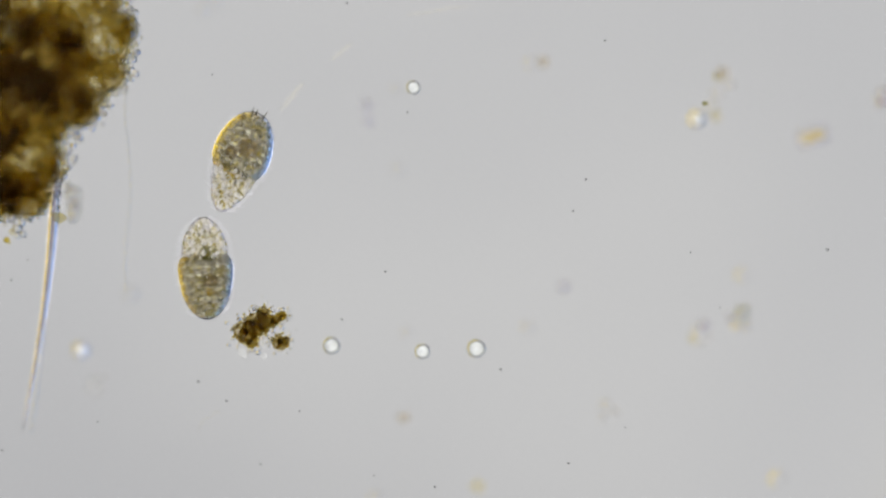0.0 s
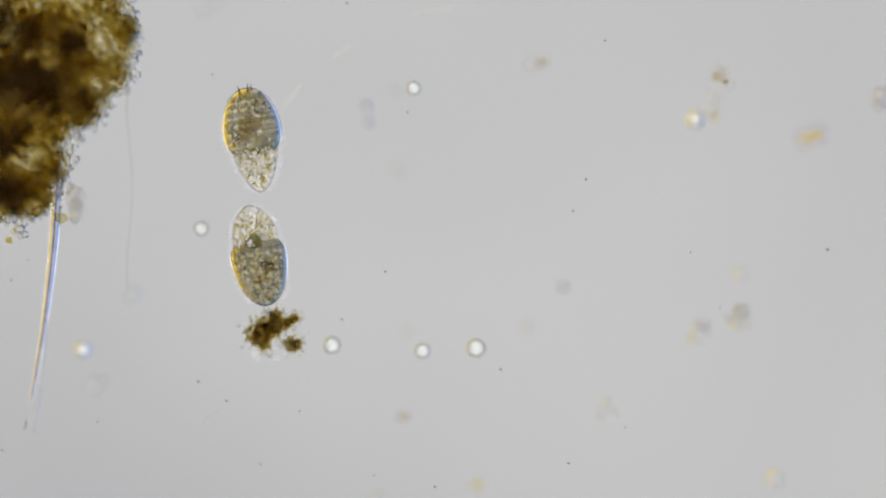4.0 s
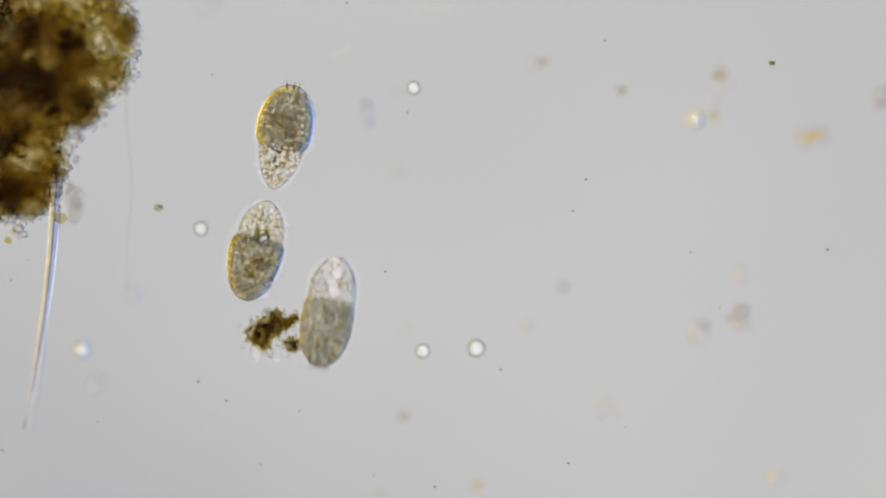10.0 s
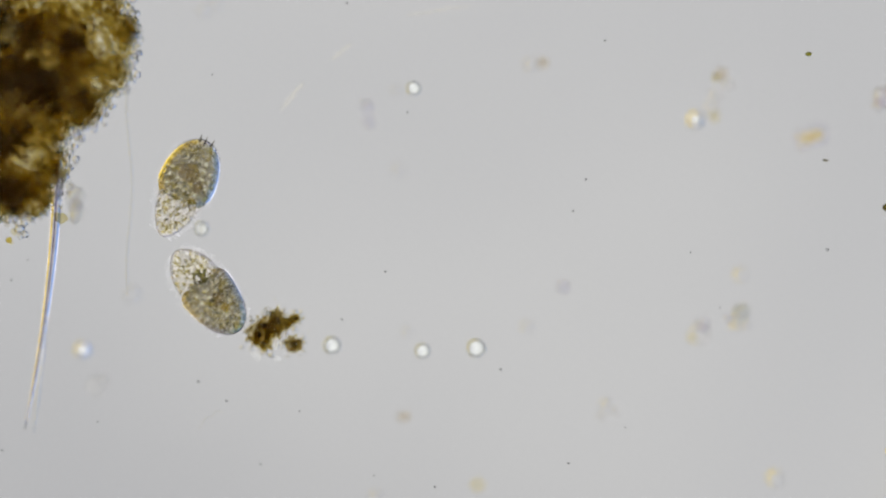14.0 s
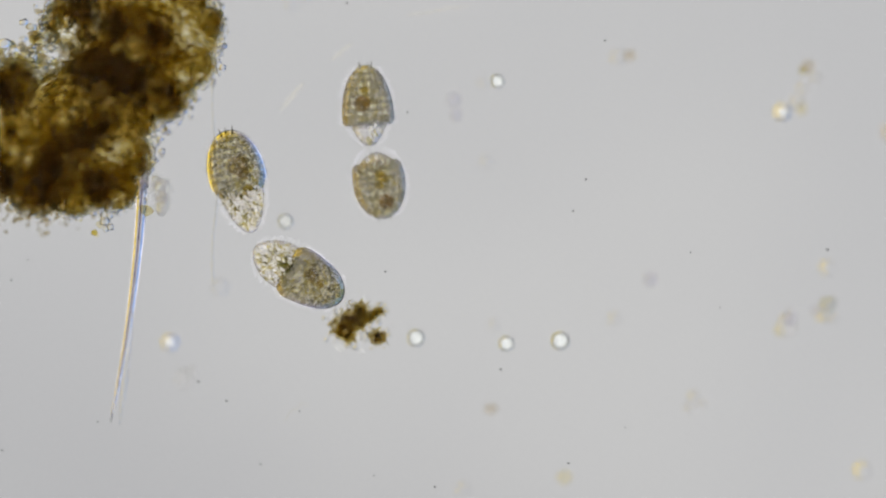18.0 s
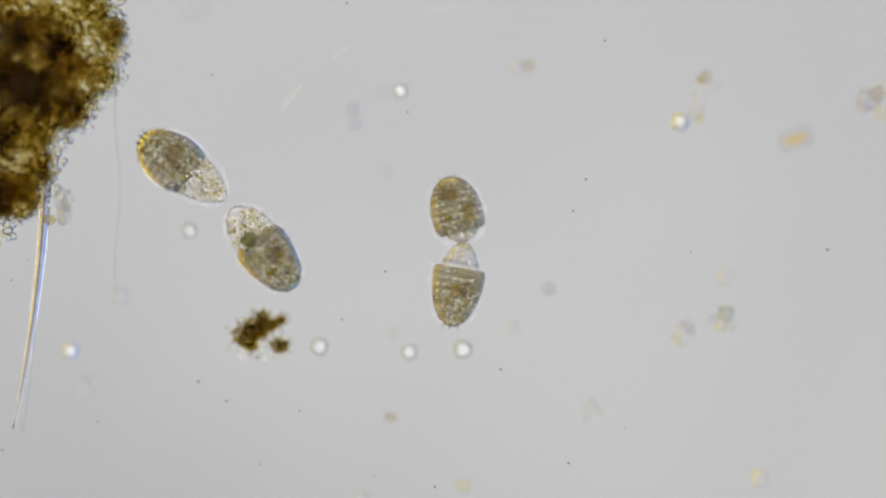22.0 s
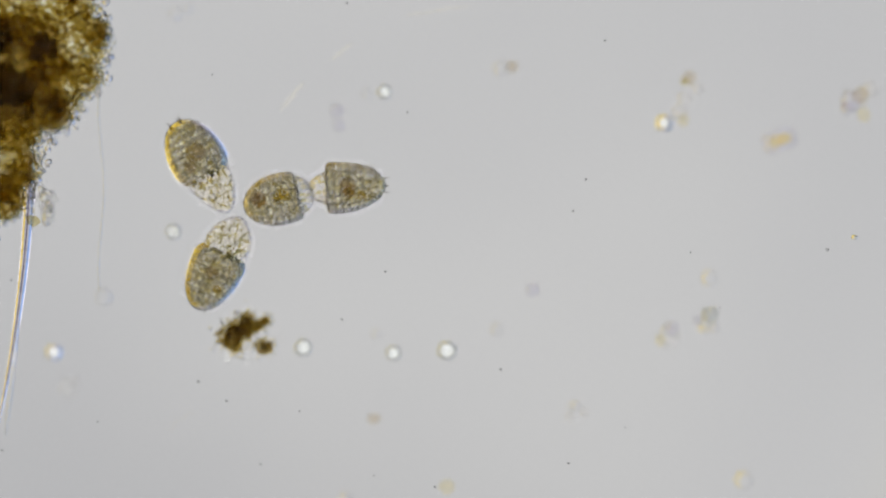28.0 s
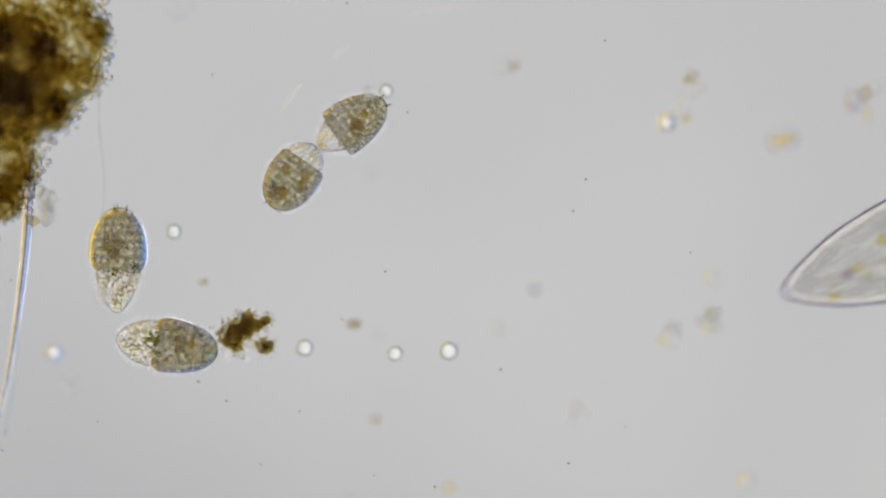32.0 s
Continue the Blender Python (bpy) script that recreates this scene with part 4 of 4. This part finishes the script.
    walk(cell_b, [
        (0, swim(-1.306, -0.095, 0, 92.7, 90)), (0.5, swim(-1.178, -0.020, 0, 116.1, 50)), (1, swim(-1.164, 0.020, 0, 99.9, 10)), (1.5, swim(-1.080, -0.006, 0, 118.9, -10)),
        (2, swim(-1.170, 0.003, 0, 83.7, -30)), (2.5, swim(-1.198, -0.123, 0, 88.4, 15)), (3, swim(-1.239, -0.144, 0, 96.7, 60)), (3.5, swim(-1.134, -0.041, 0, 100.1, 52)),
        (5.5, swim(-0.930, -0.005, 0, 95.0, 18)), (6, swim(-0.927, 0.019, 0, 93.6, 10)), (6.5, swim(-0.887, -0.005, 0, 92.7, 18)), (7, swim(-0.878, 0.002, 0, 93.3, 27)),
        (7.5, swim(-0.930, 0.073, 0, 94.7, 35)), (8, swim(-0.989, 0.033, 0, 78.7, 43)), (8.5, swim(-1.002, -0.009, 0, 72.7, 52)), (9, swim(-1.023, -0.025, 0, 70.6, 60)),
        (9.5, swim(-1.075, -0.030, 0, 73.4, 65)), (10, swim(-1.025, 0.002, 0, 76.2, 70)), (10.5, swim(-1.111, -0.080, 0, 73.2, 75)), (11, swim(-1.163, -0.077, 0, 82.3, 80)),
        (11.5, swim(-1.238, -0.123, 0, 98.4, 85)), (12, swim(-1.264, -0.105, 0, 108.4, 90)), (12.5, swim(-1.294, -0.113, 0, 113.6, 95)), (13, swim(-1.295, -0.134, 0, 119.6, 100)),
        (13.5, swim(-1.320, -0.175, 0, 124.8, 98)), (14, swim(-1.309, -0.225, 0, 128.9, 96)), (14.5, swim(-1.359, -0.248, 0, 134.3, 94)), (16.5, swim(-1.295, -0.177, 0, 149.5, 86)),
        (17, swim(-1.275, -0.170, 0, 147.2, 84)), (17.5, swim(-1.288, -0.183, 0, 151.9, 82)), (18, swim(-1.278, -0.172, 0, 150.4, 80)), (18.5, swim(-1.275, -0.155, 0, 151.1, 62)),
        (19, swim(-1.270, -0.150, 0, 154.8, 45)), (19.5, swim(-1.262, -0.133, 0, 146.8, 28)), (20, swim(-1.244, -0.067, 0, 144.7, 10)), (20.5, swim(-1.117, -0.036, 0, 137.7, 10)),
        (21, swim(-1.027, -0.022, 0, 142.5, 10)), (21.5, swim(-1.052, 0.005, 0, 138.9, 10)), (22, swim(-0.930, 0.023, 0, 128.2, 10)), (22.5, swim(-0.869, 0.028, 0, 111.7, 10)),
        (23, swim(-0.842, 0.016, 0, 113.0, 10)), (23.5, swim(-0.880, 0.016, 0, 113.7, 10)), (24, swim(-0.938, 0.030, 0, 119.6, 10)), (24.5, swim(-0.919, 0.012, 0, 116.9, 10)),
        (25, swim(-0.944, 0.016, 0, 122.5, 10)), (25.5, swim(-0.900, 0.020, 0, 116.1, 20)), (27.5, swim(-1.019, 0.047, 0, 111.0, 60)), (28, swim(-1.077, -0.053, 0, 63.8, 140)),
        (28.5, swim(-1.117, -0.086, 0, 74.9, 130)), (29, swim(-1.148, -0.167, 0, 72.4, 120)), (29.5, swim(-1.209, -0.202, 0, 90.0, 110)), (30, swim(-1.302, -0.500, 0, 118.6, 100)),
        (30.5, swim(-1.308, -0.512, 0, 137.0, 98)), (31, swim(-1.325, -0.514, 0, 140.8, 95)), (31.5, swim(-1.338, -0.484, 0, 135.0, 92)), (31.6, swim(-1.358, -0.481, 0, 150.2, 92)),
        (31.7, swim(-1.379, -0.511, 0, 171.8, 92)), (32, swim(-1.381, -0.514, 0, 171.8, 90))])
    walk(cell_c, [
        (0, swim(-0.606, 3.347, 0, -90.0, 0)), (16, swim(-0.698, 2.456, 0, -90.0, 70)), (17, swim(-0.934, 1.875, 0, -87.1, 84)), (17.5, swim(-0.950, 1.508, 0, -85.7, 91)),
        (18, swim(-0.886, 0.747, 0, -86.3, 98)), (18.5, swim(-0.820, 0.223, 0, -78.9, 105)), (19, swim(-0.845, 0.169, 0, -49.7, 112)), (19.5, swim(-0.547, -0.094, 0, -13.2, 119)),
        (20, swim(-0.292, -0.306, 0, 0.8, 126)), (20.5, swim(-0.198, -0.253, 0, 25.4, 133)), (21, swim(-0.058, -0.322, 0, 43.5, 140)), (21.5, swim(0.028, -0.288, 0, 59.1, 147)),
        (22, swim(0.153, -0.195, 0, 80.7, 154)), (22.5, swim(-0.036, 0.050, 0, 139.6, 161)), (23, swim(-0.266, 0.325, 0, 163.4, 168)), (23.5, swim(-0.294, 0.402, 0, 176.2, 175)),
        (24, swim(-0.306, 0.403, 0, 174.1, 182)), (24.5, swim(-0.302, 0.391, 0, 180.9, 189)), (25, swim(-0.288, 0.400, 0, 186.8, 196)), (25.5, swim(-0.238, 0.403, 0, 196.2, 203)),
        (27.5, swim(-0.356, 0.358, 0, 178.7, 231)), (28, swim(-0.383, 0.358, 0, 183.0, 238)), (28.5, swim(-0.322, 0.359, 0, 189.8, 245)), (29, swim(-0.089, 0.430, 0, 192.0, 252)),
        (29.5, swim(-0.003, 0.384, 0, 179.1, 259)), (30, swim(-0.219, 0.453, 0, 170.0, 266)), (30.5, swim(-0.320, 0.478, 0, 181.7, 273)), (31, swim(-0.367, 0.514, 0, 189.4, 280)),
        (31.5, swim(-0.353, 0.547, 0, 193.2, 287)), (31.6, swim(-0.382, 0.628, 0, 201.0, 288)), (31.7, swim(-0.476, 0.689, 0, 208.4, 290)), (32, swim(-0.355, 0.703, 0, 214.8, 294))])
    walk(cell_d, [
        (0, swim(-0.606, 2.886, 0, 90.0, 0)), (16, swim(-0.679, 1.996, 0, 93.7, 70)), (17, swim(-0.911, 1.409, 0, 93.6, 88)), (17.5, swim(-0.922, 1.084, 0, 95.4, 97)),
        (18, swim(-0.822, 0.330, 0, 98.5, 106)), (18.5, swim(-0.727, -0.172, 0, 103.3, 115)), (19, swim(-0.509, -0.063, 0, 164.6, 124)), (19.5, swim(-0.153, -0.178, 0, 167.9, 133)),
        (20, swim(0.088, -0.250, 0, 192.5, 142)), (20.5, swim(0.156, -0.102, 0, 200.0, 151)), (21, swim(0.220, -0.067, 0, 225.0, 160)), (21.5, swim(0.191, 0.084, 0, 255.4, 169)),
        (22, swim(0.152, 0.211, 0, 285.1, 178)), (22.5, swim(-0.414, 0.292, 0, 332.0, 187)), (23, swim(-0.678, 0.402, 0, 357.7, 196)), (23.5, swim(-0.697, 0.355, 0, 371.6, 205)),
        (24, swim(-0.717, 0.344, 0, 371.4, 214)), (24.5, swim(-0.705, 0.328, 0, 372.1, 223)), (25, swim(-0.695, 0.311, 0, 371.3, 232)), (25.5, swim(-0.644, 0.297, 0, 372.2, 241)),
        (27.5, swim(-0.761, 0.331, 0, 373.2, 277)), (28, swim(-0.742, 0.292, 0, 373.4, 286)), (28.5, swim(-0.719, 0.283, 0, 377.1, 295)), (29, swim(-0.502, 0.419, 0, 350.5, 304)),
        (29.5, swim(-0.406, 0.484, 0, 330.4, 313)), (30, swim(-0.656, 0.558, 0, 351.4, 322)), (30.5, swim(-0.773, 0.434, 0, 371.9, 331)), (31, swim(-0.795, 0.400, 0, 374.8, 340)),
        (31.5, swim(-0.766, 0.406, 0, 387.0, 349)), (31.6, swim(-0.771, 0.430, 0, 392.4, 351)), (31.7, swim(-0.815, 0.445, 0, 409.4, 353)), (32, swim(-0.675, 0.413, 0, 415.1, 358))])
    walk(cell_e, [
        (0, swim(1.452, 3.228, 0.06, 84.0, 0)), (8.3, swim(1.452, 2.464, 0.06, 77.5, 70)), (8.5, swim(1.304, 1.834, 0.06, 72.6, 96)), (8.6, swim(1.187, 1.472, 0.06, 70.2, 109)),
        (8.7, swim(1.062, 1.117, 0.06, 64.1, 122)), (8.8, swim(0.953, 0.805, 0.06, 64.1, 135)), (8.9, swim(0.805, 0.618, 0.06, 51.6, 148)), (9, swim(0.717, 0.470, 0.06, 35.8, 161)),
        (9.1, swim(0.400, 0.385, 0.06, 17.4, 174)), (9.2, swim(0.016, 0.299, 0.06, -3.1, 187)), (9.3, swim(-0.340, 0.284, 0.06, 0.0, 200)), (9.4, swim(-0.597, 0.260, 0.06, 11.3, 213)),
        (9.5, swim(-0.569, 0.237, 0.06, 25.6, 226)), (9.6, swim(-0.592, 0.182, 0.06, 37.8, 239)), (9.7, swim(-0.643, 0.065, 0.06, 50.2, 252)), (9.8, swim(-0.682, -0.078, 0.06, 67.4, 265)),
        (9.9, swim(-0.659, -0.184, 0.06, 73.0, 278)), (10, swim(-0.628, -0.344, 0.06, 79.7, 291)), (10.1, swim(-0.675, -0.612, 0.06, 85.4, 304)), (10.2, swim(-0.706, -0.838, 0.06, 70.1, 317)),
        (10.3, swim(-0.846, -1.150, 0.06, 64.9, 330)), (10.4, swim(-0.955, -1.446, 0.06, 64.9, 343)), (10.8, swim(-1.181, -2.256, 0.06, 73.6, 395)), (32, swim(-1.028, -2.240, 0.06, 73.6, 465))])
    walk(cell_f, [
        (0, swim(3.446, 0.159, 0.06, -96.3, 0)), (10.6, swim(3.088, 0.003, 0.06, -99.5, 70)), (10.9, swim(2.683, -0.628, 0.06, -93.1, 109)), (11, swim(2.538, -0.888, 0.06, -92.1, 122)),
        (11.1, swim(2.418, -1.111, 0.06, -96.2, 135)), (11.2, swim(2.371, -1.461, 0.06, -119.4, 148)), (11.3, swim(2.355, -1.710, 0.06, -139.4, 161)), (11.5, swim(2.932, -1.882, 0.06, -149.0, 187)),
        (11.7, swim(3.757, -1.087, 0.06, -90.0, 213)), (11.9, swim(3.399, 1.732, 0.06, -106.4, 239)), (12.1, swim(2.044, 1.888, 0.06, -118.1, 265)), (12.2, swim(1.662, 1.561, 0.06, -129.4, 278)),
        (12.3, swim(1.382, 1.089, 0.06, -125.8, 291)), (12.4, swim(1.226, 0.636, 0.06, -108.2, 304)), (12.5, swim(1.195, 0.008, 0.06, -99.3, 317)), (12.6, swim(1.070, -0.495, 0.06, -102.1, 330)),
        (12.7, swim(0.969, -1.002, 0.06, -113.7, 343)), (12.8, swim(0.681, -1.508, 0.06, -118.9, 356)), (13, swim(0.299, -2.365, 0.06, -148.0, 382)), (13.5, swim(-0.215, -2.474, 0.06, -190.0, 447)),
        (14, swim(-0.604, -2.256, 0.06, -250.6, 512)), (14.4, swim(-0.573, -1.975, 0.06, -298.1, 564)), (14.8, swim(-0.579, -1.820, 0.06, -342.6, 616)), (15.5, swim(-0.526, -1.436, 0.06, -328.0, 686)),
        (16.2, swim(-0.459, -0.639, 0.06, -319.4, 756)), (16.5, swim(0.122, -0.419, 0.06, -384.4, 795)), (16.6, swim(0.370, -0.577, 0.06, -406.0, 808)), (16.7, swim(0.509, -0.882, 0.06, -430.1, 821)),
        (16.8, swim(0.523, -1.297, 0.06, -459.7, 834)), (16.9, swim(0.421, -1.635, 0.06, -451.9, 847)), (17, swim(0.408, -1.658, 0.06, -449.3, 860)), (17.1, swim(0.456, -1.567, 0.06, -451.0, 873)),
        (17.2, swim(0.561, -1.631, 0.06, -438.6, 886)), (17.3, swim(0.803, -1.670, 0.06, -391.8, 899)), (17.4, swim(1.240, -1.616, 0.06, -348.4, 912)), (17.5, swim(1.536, -1.329, 0.06, -338.8, 925)),
        (17.6, swim(1.775, -1.103, 0.06, -318.5, 938)), (17.7, swim(1.974, -0.971, 0.06, -276.3, 951)), (17.8, swim(2.049, -0.979, 0.06, -279.7, 964)), (17.9, swim(2.217, -0.832, 0.06, -286.4, 977)),
        (18.3, swim(2.852, -0.302, 0.06, -303.7, 1029)), (18.5, swim(3.289, -0.443, 0.06, -366.3, 1055)), (18.8, swim(3.306, -1.128, 0.06, -453.2, 1094)), (19.5, swim(2.236, -2.396, 0.06, -506.3, 1164)),
        (20, swim(0.800, -1.929, 0.06, -556.4, 1229)), (20.2, swim(0.412, -1.519, 0.06, -566.6, 1255)), (20.3, swim(0.164, -1.330, 0.06, -586.1, 1268)), (20.4, swim(-0.085, -1.009, 0.06, -601.4, 1281)),
        (20.5, swim(-0.154, -0.807, 0.06, -623.4, 1294)), (20.6, swim(-0.124, -0.814, 0.06, -627.7, 1307)), (20.8, swim(-0.127, -0.965, 0.06, -601.9, 1333)), (21, swim(-0.506, -0.634, 0.06, -588.6, 1359)),
        (21.2, swim(-0.474, -0.616, 0.06, -570.6, 1385)), (21.25, swim(-0.481, -0.627, 0.06, -547.8, 1392)), (21.33, swim(-0.524, -0.744, 0.06, -520.6, 1402)), (21.4, swim(-0.598, -0.796, 0.06, -500.6, 1411)),
        (21.5, swim(-0.757, -1.066, 0.06, -487.4, 1424)), (21.6, swim(-0.941, -1.380, 0.06, -487.5, 1437)), (21.7, swim(-1.124, -1.690, 0.06, -488.7, 1450)), (22.2, swim(-1.564, -2.587, 0.06, -483.7, 1515)),
        (32, swim(-1.511, -2.583, 0.06, -483.7, 1585))])
    walk(slipper, [
        (0, swim(-7.405, -2.979, 0.12, 18.4, 0)), (31.2, swim(-5.183, -2.482, 0.12, 19.4, 0)), (31.3, swim(-4.065, -2.062, 0.12, 18.7, 0)), (31.4, swim(-2.947, -1.604, 0.12, 19.0, 0)),
        (31.5, swim(-1.867, -1.216, 0.12, 18.2, 0)), (31.6, swim(-0.815, -0.938, 0.12, 18.3, 0)), (31.7, swim(0.146, -0.703, 0.12, 20.0, 0)), (31.8, swim(1.602, -0.307, 0.12, 19.7, 0)),
        (31.9, swim(2.544, -0.127, 0.12, 18.0, 0)), (32, swim(3.123, 0.190, 0.12, 20.6, 0))])
    walk(lens_dust, [(t, pose(x, y, z - 0.06)) for t, x, y, z in STAGE])
    walk(floc, [(0, pose(-1.0077, -0.4364, -0.15)), (1, pose(-0.9984, -0.4364, -0.15)), (2, pose(-0.9890, -0.4395, -0.15)), (2.5, pose(-0.9579, -0.4457, -0.15)), (3, pose(-0.9455, -0.4519, -0.15)), (14.5, pose(-0.9393, -0.4519, -0.15)), (16.5, pose(-0.9393, -0.4519, -0.15)), (20.5, pose(-0.9455, -0.4519, -0.15)), (22, pose(-0.9455, -0.4519, -0.15)), (28, pose(-0.9455, -0.4519, -0.15)), (29, pose(-0.9455, -0.4706, -0.15)), (29.5, pose(-0.9423, -0.4799, -0.15)), (30, pose(-0.9423, -0.4768, -0.15)), (30.5, pose(-0.9455, -0.4582, -0.15)), (31, pose(-0.9423, -0.4643, -0.15)), (32, pose(-0.9455, -0.4457, -0.15))])
    walk(drifters[0], [(0, pose(1.433, 0.796, 0.1)), (3, pose(1.511, 0.874, 0.1)), (6, pose(1.651, 0.992, 0.1)), (9, pose(1.769, 1.007, 0.1)), (13, pose(1.946, 1.067, 0.1)), (16.5, pose(2.200, 1.075, 0.1)), (19, pose(2.400, 1.085, 0.1)), (32, pose(3.312, 1.200, 0.1))])
    walk(drifters[1], [(0, pose(0.356, -1.716, 0.5)), (28, pose(0.248, -1.486, 0.5)), (29, pose(0.165, -1.209, 0.5)), (30, pose(0.006, -0.933, 0.5)), (31, pose(-0.160, -0.648, 0.5)), (32, pose(-0.326, -0.390, 0.5))])
    walk(drifters[2], [(0, pose(-0.450, -2.372, 0)), (5, pose(-0.450, -1.528, 0)), (5.5, pose(-0.488, -0.547, 0)), (6, pose(-0.513, 0.300, 0)), (6.5, pose(-0.588, 1.178, 0)), (6.7, pose(-0.606, 1.566, 0)), (32, pose(-0.453, 1.675, 0))])
    walk(drifters[3], [(0, pose(-1.315, 2.298, 0.15)), (8.6, pose(-1.129, 1.554, 0.15)), (8.8, pose(-1.346, 0.034, 0.15)), (8.9, pose(-1.557, -0.028, 0.15)), (9, pose(-1.768, 0.096, 0.15)), (9.1, pose(-1.904, 0.344, 0.15)), (9.5, pose(-1.656, 0.468, 0.15)), (9.9, pose(-1.588, 0.360, 0.15)), (10, pose(-1.557, 0.226, 0.15)), (10.3, pose(-1.408, -0.183, 0.15)), (11.2, pose(0.335, 0.723, 0.15)), (12, pose(-0.927, 0.198, 0.15)), (12.1, pose(-0.943, -0.009, 0.15)), (12.4, pose(-0.707, -0.667, 0.15)), (12.8, pose(-0.261, -1.579, 0.15)), (32, pose(-0.107, -1.594, 0.15))])
    walk(drifters[4], [(0, pose(2.855, -0.807, 0.05)), (12.5, pose(2.699, -0.776, 0.05)), (13, pose(0.720, -0.542, 0.05)), (13.2, pose(0.736, 0.440, 0.05)), (13.5, pose(0.923, 1.138, 0.05)), (14, pose(2.107, 0.489, 0.05)), (14.3, pose(2.668, 0.440, 0.05)), (32, pose(2.884, 0.455, 0.05))])
    walk(drifters[5], [(0, pose(2.693, 0.438, 0.1)), (18.4, pose(2.131, -0.038, 0.1)), (18.8, pose(1.573, -0.286, 0.1)), (19, pose(1.792, -0.463, 0.1)), (19.3, pose(2.229, -0.812, 0.1)), (19.8, pose(2.900, -0.900, 0.1)), (32, pose(3.300, -0.900, 0.1))])
    walk(drifters[6], [(0, pose(1.978, -1.614, 0.1)), (22.7, pose(2.125, -1.506, 0.1)), (23, pose(1.922, -0.920, 0.1)), (23.4, pose(1.394, -1.536, 0.1)), (32, pose(1.384, -1.598, 0.1))])
    walk(drifters[7], [(0, pose(2.848, 0.065, 0.1)), (22.5, pose(2.675, 0.017, 0.1)), (23, pose(2.482, 0.019, 0.1)), (25, pose(2.435, -0.012, 0.1)), (28, pose(2.435, 0.081, 0.1)), (29, pose(2.196, -0.354, 0.1)), (30, pose(1.792, -0.556, 0.1)), (31, pose(2.569, -0.976, 0.1)), (32, pose(2.690, -1.101, 0.1))])
    walk(drifters[8], [(0, pose(0.362, 1.562, 0.05)), (28.8, pose(0.519, 1.484, 0.05)), (29, pose(0.371, 1.350, 0.05)), (30, pose(0.072, 1.337, 0.05)), (31, pose(-1.103, 1.303, 0.05)), (32, pose(-1.511, 1.577, 0.05))])
    walk(drifters[9], [(0, pose(0.363, 1.691, 0)), (28.75, pose(0.458, 1.519, 0)), (29, pose(0.091, -0.350, 0)), (29.5, pose(1.113, 0.206, 0)), (30.2, pose(1.456, 1.581, 0)), (32, pose(1.453, 1.644, 0))])
    walk(drifters[10], [(0, pose(-1.490, 1.604, 0.3)), (30.6, pose(-1.272, 1.496, 0.3)), (31, pose(-1.143, 0.942, 0.3)), (31.3, pose(-0.961, 0.767, 0.3)), (31.5, pose(-1.297, 0.514, 0.3)), (31.9, pose(-1.225, -0.074, 0.3)), (32, pose(-1.152, -0.166, 0.3))])
    walk(drifters[11], [(0, pose(2.666, -1.105, 0.3)), (18.6, pose(2.167, -1.084, 0.3)), (19.5, pose(1.167, -0.792, 0.3)), (20, pose(0.558, -0.234, 0.3)), (20.2, pose(0.396, 0.078, 0.3)), (20.5, pose(0.826, 0.380, 0.3)), (21, pose(1.536, 0.102, 0.3)), (21.5, pose(1.875, -0.756, 0.3)), (21.8, pose(1.887, -1.283, 0.3)), (22, pose(1.971, -1.588, 0.3)), (32, pose(2.111, -1.705, 0.3))])
    walk(drifters[12], [(0, pose(0.327, 2.657, 0.25)), (1, pose(0.343, 1.515, 0.25)), (1.5, pose(0.518, 0.188, 0.25)), (2, pose(0.713, -0.537, 0.25)), (2.5, pose(0.944, -1.571, 0.25)), (6, pose(0.111, -1.725, 0.25)), (6.5, pose(0.346, -0.762, 0.25)), (7, pose(1.111, -0.380, 0.25)), (7.5, pose(2.246, -0.133, 0.25)), (7.8, pose(2.703, -0.059, 0.25)), (8.6, pose(3.300, 0.500, 0.25)), (19, pose(3.200, 2.000, 0.25)), (20, pose(2.041, 1.654, 0.25)), (20.6, pose(0.573, 0.913, 0.25)), (20.8, pose(0.272, 0.828, 0.25)), (21, pose(-0.077, 1.160, 0.25)), (21.2, pose(-0.491, 1.213, 0.25)), (21.4, pose(-0.867, 1.547, 0.25)), (32, pose(-0.785, 1.623, 0.25))])
    walk(drifters[13], [(0, pose(-0.447, -1.612, 0.12)), (10.4, pose(-0.509, -1.519, 0.12)), (11, pose(-1.292, -1.041, 0.12)), (11.3, pose(-1.727, -1.152, 0.12)), (11.6, pose(-1.969, -0.370, 0.12)), (11.8, pose(-2.019, -0.478, 0.12)), (11.9, pose(-2.003, -0.767, 0.12)), (12, pose(-2.028, -1.050, 0.12)), (12.1, pose(-2.153, -1.171, 0.12)), (12.2, pose(-2.072, -1.215, 0.12)), (12.3, pose(-1.997, -1.336, 0.12)), (12.6, pose(-1.969, -1.612, 0.12)), (32, pose(-1.938, -1.674, 0.12))])
    walk(drifters[14], [(0, pose(1.206, 1.587, 0.5)), (9.5, pose(1.115, 1.526, 0.5)), (10, pose(0.957, 0.850, 0.5)), (10.3, pose(0.914, 0.661, 0.5)), (11, pose(0.402, 0.734, 0.5)), (11.3, pose(0.366, 0.673, 0.5)), (12.2, pose(-0.073, 1.526, 0.5)), (32, pose(-0.134, 1.587, 0.5))])
    walk(drifters[15], [(0, pose(0.672, -1.614, 0.1)), (1.6, pose(1.045, -1.520, 0.1)), (2, pose(1.343, -0.967, 0.1)), (2.4, pose(1.635, -1.552, 0.1)), (5.9, pose(0.019, -1.552, 0.1)), (6.3, pose(0.162, -1.029, 0.1)), (7.3, pose(0.871, -1.066, 0.1)), (8, pose(1.045, -1.552, 0.1)), (32, pose(1.076, -1.614, 0.1))])


motions()
